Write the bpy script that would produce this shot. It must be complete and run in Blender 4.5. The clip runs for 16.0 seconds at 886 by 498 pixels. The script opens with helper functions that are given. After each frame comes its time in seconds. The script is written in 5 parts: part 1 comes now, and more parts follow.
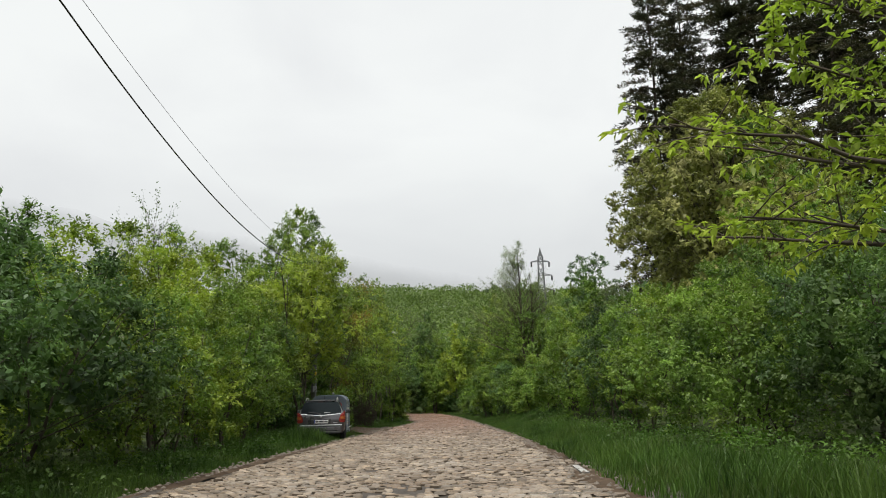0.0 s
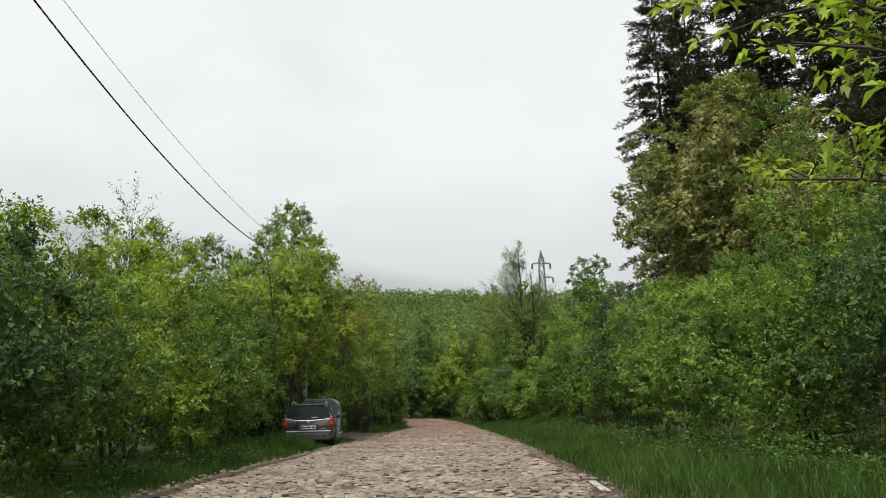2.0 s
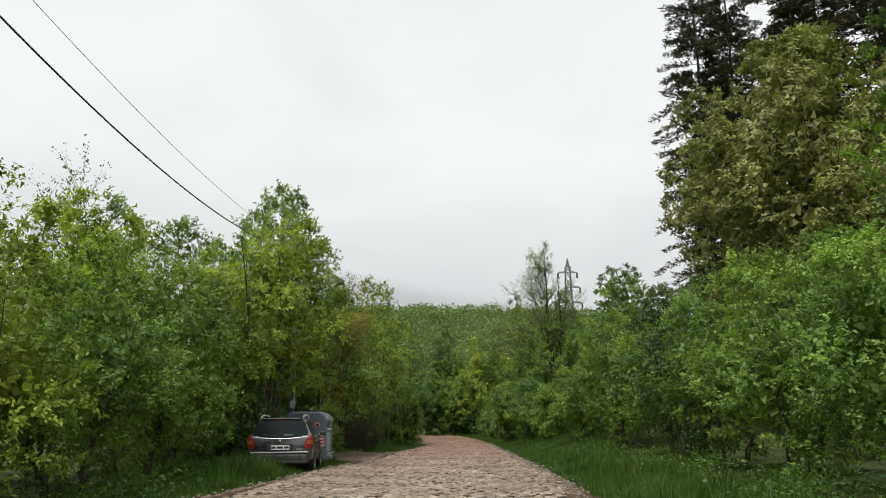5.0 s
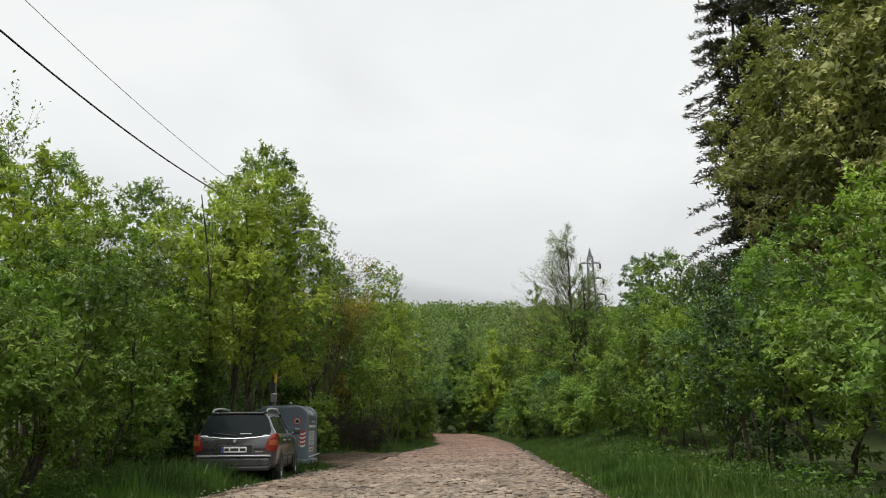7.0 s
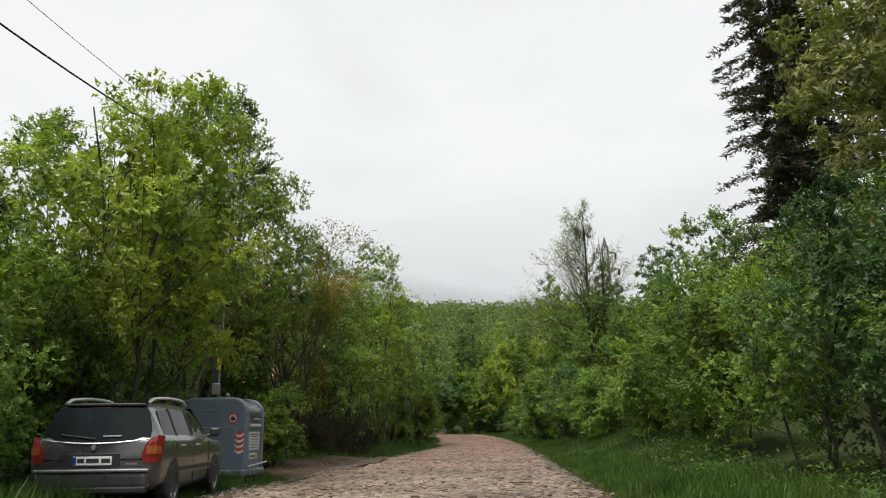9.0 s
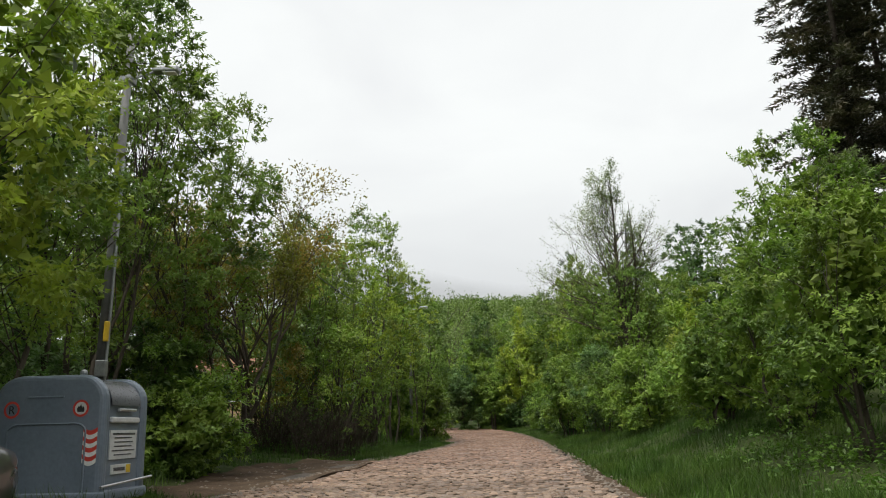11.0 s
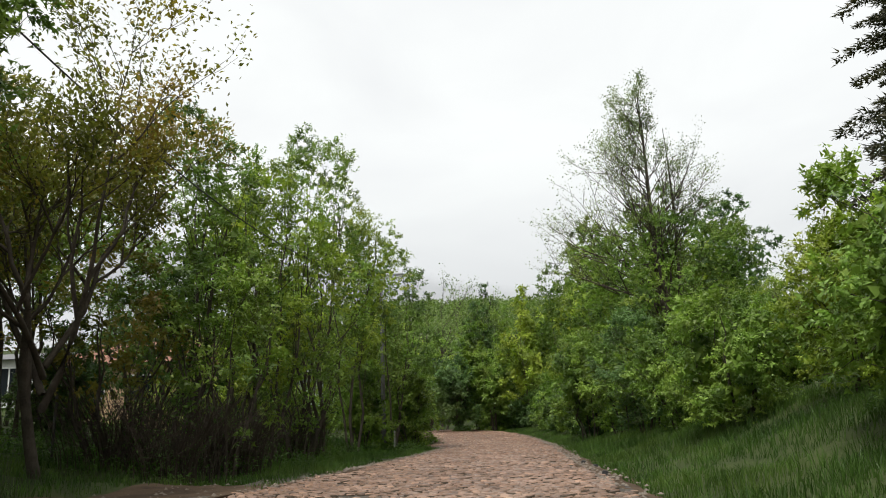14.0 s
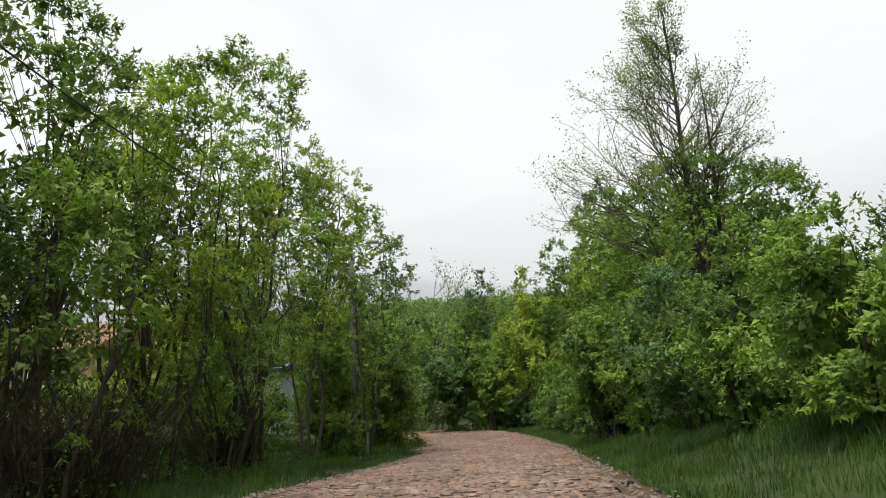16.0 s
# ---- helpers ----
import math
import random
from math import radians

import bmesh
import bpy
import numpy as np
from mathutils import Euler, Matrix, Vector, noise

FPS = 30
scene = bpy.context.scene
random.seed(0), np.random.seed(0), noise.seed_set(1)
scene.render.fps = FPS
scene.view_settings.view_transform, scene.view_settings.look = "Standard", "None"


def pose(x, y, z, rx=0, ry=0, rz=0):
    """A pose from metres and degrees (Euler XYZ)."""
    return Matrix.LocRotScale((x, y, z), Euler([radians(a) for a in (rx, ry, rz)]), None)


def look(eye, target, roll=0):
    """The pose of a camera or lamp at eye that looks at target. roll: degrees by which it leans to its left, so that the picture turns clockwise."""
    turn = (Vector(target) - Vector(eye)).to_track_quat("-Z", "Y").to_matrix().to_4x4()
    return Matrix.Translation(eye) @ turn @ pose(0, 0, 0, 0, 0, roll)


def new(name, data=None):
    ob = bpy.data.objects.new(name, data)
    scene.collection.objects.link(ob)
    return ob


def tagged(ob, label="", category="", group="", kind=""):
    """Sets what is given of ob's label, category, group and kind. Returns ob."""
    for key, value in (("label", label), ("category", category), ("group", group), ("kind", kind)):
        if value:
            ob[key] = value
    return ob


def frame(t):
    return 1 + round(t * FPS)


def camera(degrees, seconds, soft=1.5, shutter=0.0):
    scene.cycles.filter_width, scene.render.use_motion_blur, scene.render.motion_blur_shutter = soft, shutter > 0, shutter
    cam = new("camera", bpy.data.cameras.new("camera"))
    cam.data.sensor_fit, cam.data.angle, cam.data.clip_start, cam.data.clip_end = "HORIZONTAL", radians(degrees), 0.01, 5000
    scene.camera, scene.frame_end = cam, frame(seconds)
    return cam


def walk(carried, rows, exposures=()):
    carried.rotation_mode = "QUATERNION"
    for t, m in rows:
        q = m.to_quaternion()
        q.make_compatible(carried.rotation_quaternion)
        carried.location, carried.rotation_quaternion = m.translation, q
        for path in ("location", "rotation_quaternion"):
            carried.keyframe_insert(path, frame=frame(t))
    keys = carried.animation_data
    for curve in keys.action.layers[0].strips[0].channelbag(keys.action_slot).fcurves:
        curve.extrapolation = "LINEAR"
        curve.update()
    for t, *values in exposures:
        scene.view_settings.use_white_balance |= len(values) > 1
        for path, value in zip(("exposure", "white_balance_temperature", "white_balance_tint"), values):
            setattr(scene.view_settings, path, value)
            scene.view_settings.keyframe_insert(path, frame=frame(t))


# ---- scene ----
cam = camera(58.3, 16.0, soft=1.0)
PATH = [
    (0, (-0.531, 2.136, 0.961), (-0.521, 4.096, 1.361), -1.4),
    (0.5, (-0.504, 2.533, 0.969), (-0.495, 4.491, 1.375), -1.3),
    (1, (-0.495, 2.982, 0.971), (-0.486, 4.94, 1.38), -1.3),
    (1.5, (-0.463, 3.585, 0.978), (-0.453, 5.543, 1.387), -1.3),
    (2, (-0.401, 4.297, 0.965), (-0.391, 6.254, 1.376), -1.4),
    (2.5, (-0.345, 5.14, 0.968), (-0.336, 7.097, 1.381), -1.4),
    (3, (-0.294, 6.046, 0.977), (-0.304, 8.001, 1.397), -1.1),
    (3.5, (-0.196, 7.001, 1.006), (-0.228, 8.953, 1.445), -0.8),
    (4, (-0.138, 8.061, 1.027), (-0.179, 10.01, 1.476), -0.7),
    (4.2, (-0.109, 8.514, 1.033), (-0.15, 10.463, 1.483), -0.7),
    (6.3, (0.19, 13.595, 1.039), (0.106, 15.542, 1.489), -0.5),
    (6.5, (0.219, 14.104, 1.037), (0.129, 16.051, 1.485), -0.5),
    (7, (0.311, 15.475, 1.036), (0.213, 17.422, 1.482), -0.6),
    (7.5, (0.397, 16.917, 1.022), (0.296, 18.864, 1.467), -0.7),
    (8, (0.464, 18.463, 1.031), (0.356, 20.41, 1.477), -0.7),
    (8.2, (0.47, 19.127, 1.032), (0.36, 21.073, 1.48), -0.7),
    (10.3, (0.595, 26.333, 0.998), (0.442, 28.278, 1.441), -1.1),
    (10.5, (0.599, 27.039, 0.993), (0.444, 28.983, 1.435), -1.3),
    (11, (0.595, 28.89, 0.991), (0.431, 30.834, 1.429), -1.4),
    (11.5, (0.59, 30.759, 0.977), (0.422, 32.704, 1.412), -1.5),
    (12, (0.61, 32.657, 0.969), (0.442, 34.602, 1.403), -1.6),
    (12.5, (0.674, 34.611, 0.954), (0.502, 36.555, 1.391), -1.7),
    (13, (0.711, 36.635, 0.926), (0.539, 38.578, 1.368), -1.9),
    (13.5, (0.727, 38.626, 0.881), (0.555, 40.569, 1.323), -2.1),
    (14, (0.721, 40.601, 0.858), (0.548, 42.543, 1.303), -2.1),
    (14.5, (0.676, 42.472, 0.863), (0.505, 44.414, 1.307), -2.2),
    (15, (0.653, 44.304, 0.87), (0.485, 46.248, 1.31), -2.3),
    (15.5, (0.66, 46.094, 0.874), (0.491, 48.037, 1.316), -2.5),
    (16, (0.65, 47.873, 0.869), (0.48, 49.815, 1.313), -2.8),
]
walk(cam, [(t, look(eye, target, roll)) for t, eye, target, roll in PATH],
     exposures=((0, 0.0), (8.2, 0.0), (11, 0.08), (16, 0.12)))

# ---- world, sun ----
world = bpy.data.worlds.new("overcast_sky")
scene.world = world
world.use_nodes = True


def sky_nodes():
    nt = world.node_tree
    nt.nodes.clear()
    N, L = nt.nodes.new, nt.links.new
    out, bg = N("ShaderNodeOutputWorld"), N("ShaderNodeBackground")
    sky = N("ShaderNodeTexSky")
    sky.sky_type, sky.sun_disc = "NISHITA", False
    sky.sun_elevation, sky.sun_rotation = radians(52), radians(200)
    sky.air_density, sky.dust_density = 1.5, 4.0
    dim = N("ShaderNodeVectorMath")
    dim.operation = "SCALE"
    dim.inputs["Scale"].default_value = 0.10
    L(sky.outputs[0], dim.inputs[0])
    tc, mp = N("ShaderNodeTexCoord"), N("ShaderNodeMapping")
    mp.inputs["Scale"].default_value = (1.0, 1.0, 2.2)
    L(tc.outputs["Generated"], mp.inputs[0])
    no = N("ShaderNodeTexNoise")
    no.inputs["Scale"].default_value, no.inputs["Detail"].default_value = 2.6, 5.0
    no.inputs["Distortion"].default_value = 0.4
    L(mp.outputs[0], no.inputs[0])
    ramp = N("ShaderNodeValToRGB")
    ramp.color_ramp.elements[0].position, ramp.color_ramp.elements[0].color = 0.33, (0.87, 0.885, 0.89, 1)
    ramp.color_ramp.elements[1].position, ramp.color_ramp.elements[1].color = 0.60, (0.96, 0.98, 0.97, 1)
    L(no.outputs["Fac"], ramp.inputs[0])
    # the cloud is brighter overhead and dull just over the hills
    sep = N("ShaderNodeSeparateXYZ")
    L(tc.outputs["Generated"], sep.inputs[0])
    high = N("ShaderNodeValToRGB")
    e = high.color_ramp.elements
    e[0].position, e[0].color = 0.12, (0.76, 0.765, 0.78, 1)
    e[1].position, e[1].color = 0.33, (1, 1, 1, 1)
    m = e.new(0.6)
    m.color = (1.0, 1.0, 1.0, 1)
    top = e.new(1.0)
    top.color = (2.2, 2.2, 2.2, 1)
    L(sep.outputs["Z"], high.inputs[0])
    mul = N("ShaderNodeMix")
    mul.data_type, mul.blend_type = "RGBA", "MULTIPLY"
    mul.inputs[0].default_value = 1.0
    L(ramp.outputs[0], mul.inputs[6])
    L(high.outputs[0], mul.inputs[7])
    mix = N("ShaderNodeMix")
    mix.data_type = "RGBA"
    mix.inputs[0].default_value = 0.93
    L(dim.outputs[0], mix.inputs[6])
    L(mul.outputs[2], mix.inputs[7])
    L(mix.outputs[2], bg.inputs[0])
    bg.inputs[1].default_value = 1.0
    L(bg.outputs[0], out.inputs[0])


sky_nodes()
sun = new("sun", bpy.data.lights.new("sun", "SUN"))
sun.data.energy, sun.data.angle, sun.data.color = 3.9, radians(16), (1.0, 0.97, 0.90)
sun.matrix_world = look((0, 0, 0), (0.22, 0.36, -1.0))


# ---- materials ----
def material(name, build):
    m = bpy.data.materials.new(name)
    m.use_nodes = True
    nt = m.node_tree
    nt.nodes.clear()
    build(nt, nt.nodes.new, nt.links.new)
    return m


def mixed(N, L, fac, a, b, blend="MIX"):
    m = N("ShaderNodeMix")
    m.data_type, m.blend_type = "RGBA", blend
    for sock, v in ((m.inputs[0], fac), (m.inputs[6], a), (m.inputs[7], b)):
        if isinstance(v, (int, float)):
            sock.default_value = v
        elif isinstance(v, tuple):
            sock.default_value = (*v, 1)
        else:
            L(v, sock)
    return m.outputs[2]


def noised(N, L, scale, detail=4.0, rough=0.6, lo=0.35, hi=0.65):
    tc, no, mr = N("ShaderNodeNewGeometry"), N("ShaderNodeTexNoise"), N("ShaderNodeMapRange")
    no.inputs["Scale"].default_value, no.inputs["Detail"].default_value, no.inputs["Roughness"].default_value = scale, detail, rough
    L(tc.outputs["Position"], no.inputs[0])
    mr.inputs[1].default_value, mr.inputs[2].default_value = lo, hi
    L(no.outputs["Fac"], mr.inputs[0])
    return mr.outputs[0]


def leaf_material(name, dark, light, warm, thin=0.30, rough=0.42):
    """Leaves: three tints mixed leaf by leaf, tree by tree and by branch, with light coming through."""
    def build(nt, N, L):
        geo, ob = N("ShaderNodeNewGeometry"), N("ShaderNodeObjectInfo")
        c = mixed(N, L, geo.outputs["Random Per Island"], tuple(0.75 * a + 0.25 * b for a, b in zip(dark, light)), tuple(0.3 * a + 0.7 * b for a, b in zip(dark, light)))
        # random dark and bright patches that also paint light-and-shade contrast between clumps
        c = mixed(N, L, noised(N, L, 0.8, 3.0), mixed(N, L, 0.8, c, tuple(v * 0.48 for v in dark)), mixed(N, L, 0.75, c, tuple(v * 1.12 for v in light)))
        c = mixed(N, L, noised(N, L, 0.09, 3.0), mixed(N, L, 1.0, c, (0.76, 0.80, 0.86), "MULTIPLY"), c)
        w = N("ShaderNodeMath")
        w.operation = "MULTIPLY"
        L(noised(N, L, 0.45, 3.0, 0.6, 0.45, 0.75), w.inputs[0])
        w.inputs[1].default_value = 0.55
        c = mixed(N, L, w.outputs[0], c, warm)
        hsv = N("ShaderNodeHueSaturation")
        mr = N("ShaderNodeMapRange")
        mr.inputs[3].default_value, mr.inputs[4].default_value = 0.8, 1.2
        L(ob.outputs["Random"], mr.inputs[0])
        L(mr.outputs[0], hsv.inputs["Value"])
        L(c, hsv.inputs["Color"])
        p, t, s, out = N("ShaderNodeBsdfPrincipled"), N("ShaderNodeBsdfTranslucent"), N("ShaderNodeMixShader"), N("ShaderNodeOutputMaterial")
        L(hsv.outputs[0], p.inputs["Base Color"])
        p.inputs["Roughness"].default_value = rough
        p.inputs["Specular IOR Level"].default_value = 0.16
        tr = mixed(N, L, 0.6, hsv.outputs[0], (0.58, 0.78, 0.26), "MULTIPLY")
        br = N("ShaderNodeVectorMath")
        br.operation = "SCALE"
        br.inputs["Scale"].default_value = 1.8
        L(tr, br.inputs[0])
        L(br.outputs[0], t.inputs[0])
        s.inputs[0].default_value = thin
        L(p.outputs[0], s.inputs[1])
        L(t.outputs[0], s.inputs[2])
        L(s.outputs[0], out.inputs[0])
    return material(name, build)


def plain(name, a, b, scale=6.0, rough=0.6, metal=0.0, bump=0.0, bump_scale=40.0, fine=None):
    """A surface of two tints broken by noise at two scales, with a fine relief."""
    def build(nt, N, L):
        p, out = N("ShaderNodeBsdfPrincipled"), N("ShaderNodeOutputMaterial")
        c = mixed(N, L, noised(N, L, scale, 5.0), a, b)
        f = noised(N, L, fine or scale * 9, 3.0, 0.6, 0.2, 0.8)
        c = mixed(N, L, 0.35, c, mixed(N, L, f, tuple(v * 0.6 for v in a), tuple(min(1, v * 1.25) for v in b)))
        L(c, p.inputs["Base Color"])
        p.inputs["Specular IOR Level"].default_value = 0.08 if rough > 0.84 else 0.5
        r = N("ShaderNodeMapRange")
        r.inputs[3].default_value, r.inputs[4].default_value = max(0.02, rough - 0.1), min(1, rough + 0.12)
        L(f, r.inputs[0])
        L(r.outputs[0], p.inputs["Roughness"])
        p.inputs["Metallic"].default_value = metal
        if bump:
            b_ = N("ShaderNodeBump")
            b_.inputs["Strength"].default_value, b_.inputs["Distance"].default_value = bump, 0.02
            L(noised(N, L, bump_scale, 5.0, 0.65, 0.0, 1.0), b_.inputs["Height"])
            L(b_.outputs[0], p.inputs["Normal"])
        L(p.outputs[0], out.inputs[0])
    return material(name, build)


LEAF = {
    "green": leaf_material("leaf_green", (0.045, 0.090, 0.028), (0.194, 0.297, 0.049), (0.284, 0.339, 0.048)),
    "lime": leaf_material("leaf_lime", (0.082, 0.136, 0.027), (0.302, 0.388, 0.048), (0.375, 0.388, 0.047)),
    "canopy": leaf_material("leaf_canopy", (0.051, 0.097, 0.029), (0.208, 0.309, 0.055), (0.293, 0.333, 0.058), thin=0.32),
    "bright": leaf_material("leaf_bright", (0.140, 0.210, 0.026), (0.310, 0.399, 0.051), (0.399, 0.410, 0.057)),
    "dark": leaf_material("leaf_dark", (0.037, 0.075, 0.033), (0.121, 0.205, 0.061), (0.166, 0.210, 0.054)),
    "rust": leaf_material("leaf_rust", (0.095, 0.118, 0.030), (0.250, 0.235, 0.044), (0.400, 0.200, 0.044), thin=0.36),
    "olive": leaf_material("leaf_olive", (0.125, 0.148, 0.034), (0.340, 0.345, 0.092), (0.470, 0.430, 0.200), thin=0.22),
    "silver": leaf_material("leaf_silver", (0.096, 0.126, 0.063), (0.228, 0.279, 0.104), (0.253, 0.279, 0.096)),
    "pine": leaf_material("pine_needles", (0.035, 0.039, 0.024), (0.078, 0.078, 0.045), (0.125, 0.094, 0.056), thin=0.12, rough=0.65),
    # far tints: the dark one is lifted to stand in for haze
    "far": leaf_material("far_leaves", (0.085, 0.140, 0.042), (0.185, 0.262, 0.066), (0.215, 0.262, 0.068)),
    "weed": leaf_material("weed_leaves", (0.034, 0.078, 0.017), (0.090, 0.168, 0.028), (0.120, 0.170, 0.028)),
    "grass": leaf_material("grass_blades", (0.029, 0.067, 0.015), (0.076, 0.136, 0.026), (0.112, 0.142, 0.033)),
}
BARK = plain("bark_grey_brown", (0.045, 0.036, 0.028), (0.11, 0.092, 0.072), 3.0, 0.9, bump=0.7, bump_scale=18)
BARK_DARK = plain("bark_dark", (0.040, 0.034, 0.027), (0.095, 0.080, 0.064), 3.0, 0.92, bump=0.7, bump_scale=18)
SOIL = plain("verge_soil", (0.020, 0.030, 0.011), (0.042, 0.054, 0.018), 0.8, 0.95, bump=0.8, bump_scale=9)
MUD = plain("wet_mud", (0.030, 0.021, 0.014), (0.088, 0.061, 0.041), 1.4, 0.88, bump=0.9, bump_scale=7)
JOINT = plain("joint_sand", (0.018, 0.014, 0.010), (0.050, 0.038, 0.028), 1.2, 0.8, bump=0.6, bump_scale=25)


# ---- shape tools ----
def quads(name, verts, faces, mat, parent=None, label="", smooth=False, mats=None):
    """One mesh object from arrays of corners and four-sided faces."""
    verts, faces = np.asarray(verts, np.float32), np.asarray(faces, np.int32)
    me = bpy.data.meshes.new(name)
    n, k = faces.shape
    me.vertices.add(len(verts))
    me.vertices.foreach_set("co", verts.ravel())
    me.loops.add(n * k)
    me.loops.foreach_set("vertex_index", faces.ravel())
    me.polygons.add(n)
    me.polygons.foreach_set("loop_start", np.arange(0, n * k, k, dtype=np.int32))
    if smooth:
        me.polygons.foreach_set("use_smooth", np.ones(n, bool))
    me.update(calc_edges=True)
    me.materials.append(mat)
    ob = new(name, me)
    ob.parent = parent
    if label:
        tagged(ob, label)
    return ob


def part(name, bm, mat, parent, label="", smooth=False):
    me = bpy.data.meshes.new(name)
    bm.to_mesh(me)
    bm.free()
    if smooth:
        me.polygons.foreach_set("use_smooth", np.ones(len(me.polygons), bool))
    me.materials.append(mat)
    ob = new(name, me)
    ob.parent = parent
    if label:
        tagged(ob, label)
    return ob


def unit(v):
    return v / np.maximum(np.linalg.norm(v, axis=-1, keepdims=True), 1e-9)


def tubes(lines, radii, sides=5):
    """Tapered tubes along polylines: lines (m, k, 3), radii (m, k)."""
    m, k, _ = lines.shape
    t = np.empty_like(lines)
    t[:, 1:-1] = lines[:, 2:] - lines[:, :-2]
    t[:, 0], t[:, -1] = lines[:, 1] - lines[:, 0], lines[:, -1] - lines[:, -2]
    t = unit(t)
    ref = np.where(np.abs(t[..., 2:3]) > 0.9, np.array([1.0, 0.1, 0]), np.array([0.05, 0.02, 1.0]))
    u = unit(np.cross(t, ref))
    w = np.cross(t, u)
    a = np.linspace(0, 2 * np.pi, sides, endpoint=False)
    ring = u[:, :, None] * np.cos(a)[:, None] + w[:, :, None] * np.sin(a)[:, None]
    v = lines[:, :, None] + ring * radii[:, :, None, None]
    i = np.arange(m)[:, None, None] * k * sides
    r = np.arange(k - 1)[None, :, None] * sides
    s = np.arange(sides)[None, None, :]
    s2 = (s + 1) % sides
    f = np.stack([i + r + s, i + r + s2, i + r + sides + s2, i + r + sides + s], -1).reshape(-1, 4)
    return v.reshape(-1, 3), f


def joined(pieces):
    vs, fs, n = [], [], 0
    for v, f in pieces:
        vs.append(v)
        fs.append(f + n)
        n += len(v)
    return np.concatenate(vs), np.concatenate(fs)


def leaves(rng, at, along, size, narrow=0.5, flat=0.7, curl=0.12, simple=False, out=None):
    """A folded lozenge, or a plain pointed blade, at each place, along its twig and turned up to the sky."""
    n = len(at)
    d = unit(along + rng.normal(0, 0.55, (n, 3)) + [0, 0, -0.22])
    up = unit(np.array([0, 0, 1.0]) * flat + rng.normal(0, 0.34, (n, 3)) + (0 if out is None else out))
    s = unit(np.cross(d, up))
    nn = np.cross(s, d)
    ln = (size * rng.uniform(0.6, 1.3, n))[:, None]
    wd = ln * narrow * 0.5
    tip = at + d * ln - nn * ln * curl
    if simple:
        v = np.stack([at - s * wd * 1.1, at + s * wd * 1.1, tip], 1)
        return v.reshape(-1, 3), np.arange(n * 3).reshape(n, 3)
    mid = at + d * ln * 0.45
    v = np.stack([at, mid - s * wd + nn * ln * curl * 0.8, tip, mid + s * wd + nn * ln * curl * 0.8], 1)
    return v.reshape(-1, 3), np.arange(n * 4).reshape(n, 4)


def smooth(a, b, x):
    t = np.clip((np.asarray(x, float) - a) / (b - a), 0, 1)
    return t * t * (3 - 2 * t)


# ---- the lie of the land ----
ROAD_L, ROAD_R, BEND_Y, BEND_R = -3.9, 2.15, 78.0, 105.0
MID = (ROAD_L + ROAD_R) / 2


def along_road(s, off):
    """Plan place at s metres along the road and off metres right of its middle; it bends left past BEND_Y."""
    s, off = np.asarray(s, float), np.asarray(off, float)
    a = np.maximum(s - BEND_Y, 0) / BEND_R
    x = np.where(s < BEND_Y, MID + off, MID - BEND_R + (BEND_R + off) * np.cos(a))
    y = np.where(s < BEND_Y, s, BEND_Y + (BEND_R + off) * np.sin(a))
    return x, y


def off_road(x, y):
    """Metres right (+) or left (-) of the road's middle."""
    x, y = np.asarray(x, float), np.asarray(y, float)
    r = np.hypot(x - (MID - BEND_R), np.maximum(y - BEND_Y, 0))
    return np.where(y < BEND_Y, x - MID, r - BEND_R)


def edge_left(s):
    """How far the setts reach left of the road's middle."""
    return np.interp(s, (8, 22, 45, 62, 70, 78.5, 80, 83, 90, 100), (3.55, 3.5, 2.95, 2.4, 2.15, 2.1, 2.3, 3.1, 3.9, 4.2))


def edge_right(s):
    return np.interp(s, (8, 12, 20, 33, 60), (2.05, 2.15, 2.55, 2.85, 2.85))


def rise(s):
    """The road climbs a little into the bend."""
    return 0.85 * smooth(79, 114, s)


def land(x, y):
    """The ground's height."""
    x, y = np.asarray(x, float), np.asarray(y, float)
    o = off_road(x, y)
    near = smooth(150, 110, y)
    left = np.clip(-o - 5.0, 0, 45) * (0.02 + 0.13 * smooth(38, 52, y) * near)
    right = smooth(3.4, 10.5, o) * (0.25 + 1.6 * smooth(36, 52, y) * near) + np.clip(o - 10, 0, 60) * 0.03
    rough = 0.05 * (np.sin(x * 1.7 + y * 0.9) + np.sin(y * 2.3 - x * 1.1)) * smooth(3.3, 6, np.abs(o))
    far = 142 * smooth(190, 1300, y - 0.06 * x) + 12 * smooth(500, 1200, y) * np.sin(x * 0.004 + 2.0)
    dip = -0.05 * smooth(2.9, 3.4, np.abs(o))
    return left + right + rough + far + dip + rise(y)


def ground_sheet():
    """One sheet out to the horizon: fine near the road, coarse far off."""
    xs = np.concatenate([-np.geomspace(3000, 32, 26), np.arange(-30, 30.1, 0.75), np.geomspace(32, 3000, 26)])
    ys = np.concatenate([-np.geomspace(800, 12, 14), np.arange(-10, 130, 1.0), np.geomspace(131, 2600, 60)])
    X, Y = np.meshgrid(xs, ys)
    o = np.abs(off_road(X, Y))
    Z = land(X, Y) - 0.10 * ((o < 4.2) | ((off_road(X, Y) < 0) & (o < edge_left(Y) + 0.7)))
    v = np.stack([X, Y, Z], -1).reshape(-1, 3)
    w, h = len(xs), len(ys)
    i, j = np.meshgrid(np.arange(w - 1), np.arange(h - 1))
    a = (j * w + i).ravel()
    f = np.stack([a, a + 1, a + 1 + w, a + w], -1)
    g = quads("ground", v, f, SOIL, smooth=True)
    tagged(g, "dark earth under grass and undergrowth, rising to a wooded hill", "ground", kind="structure")


ground_sheet()


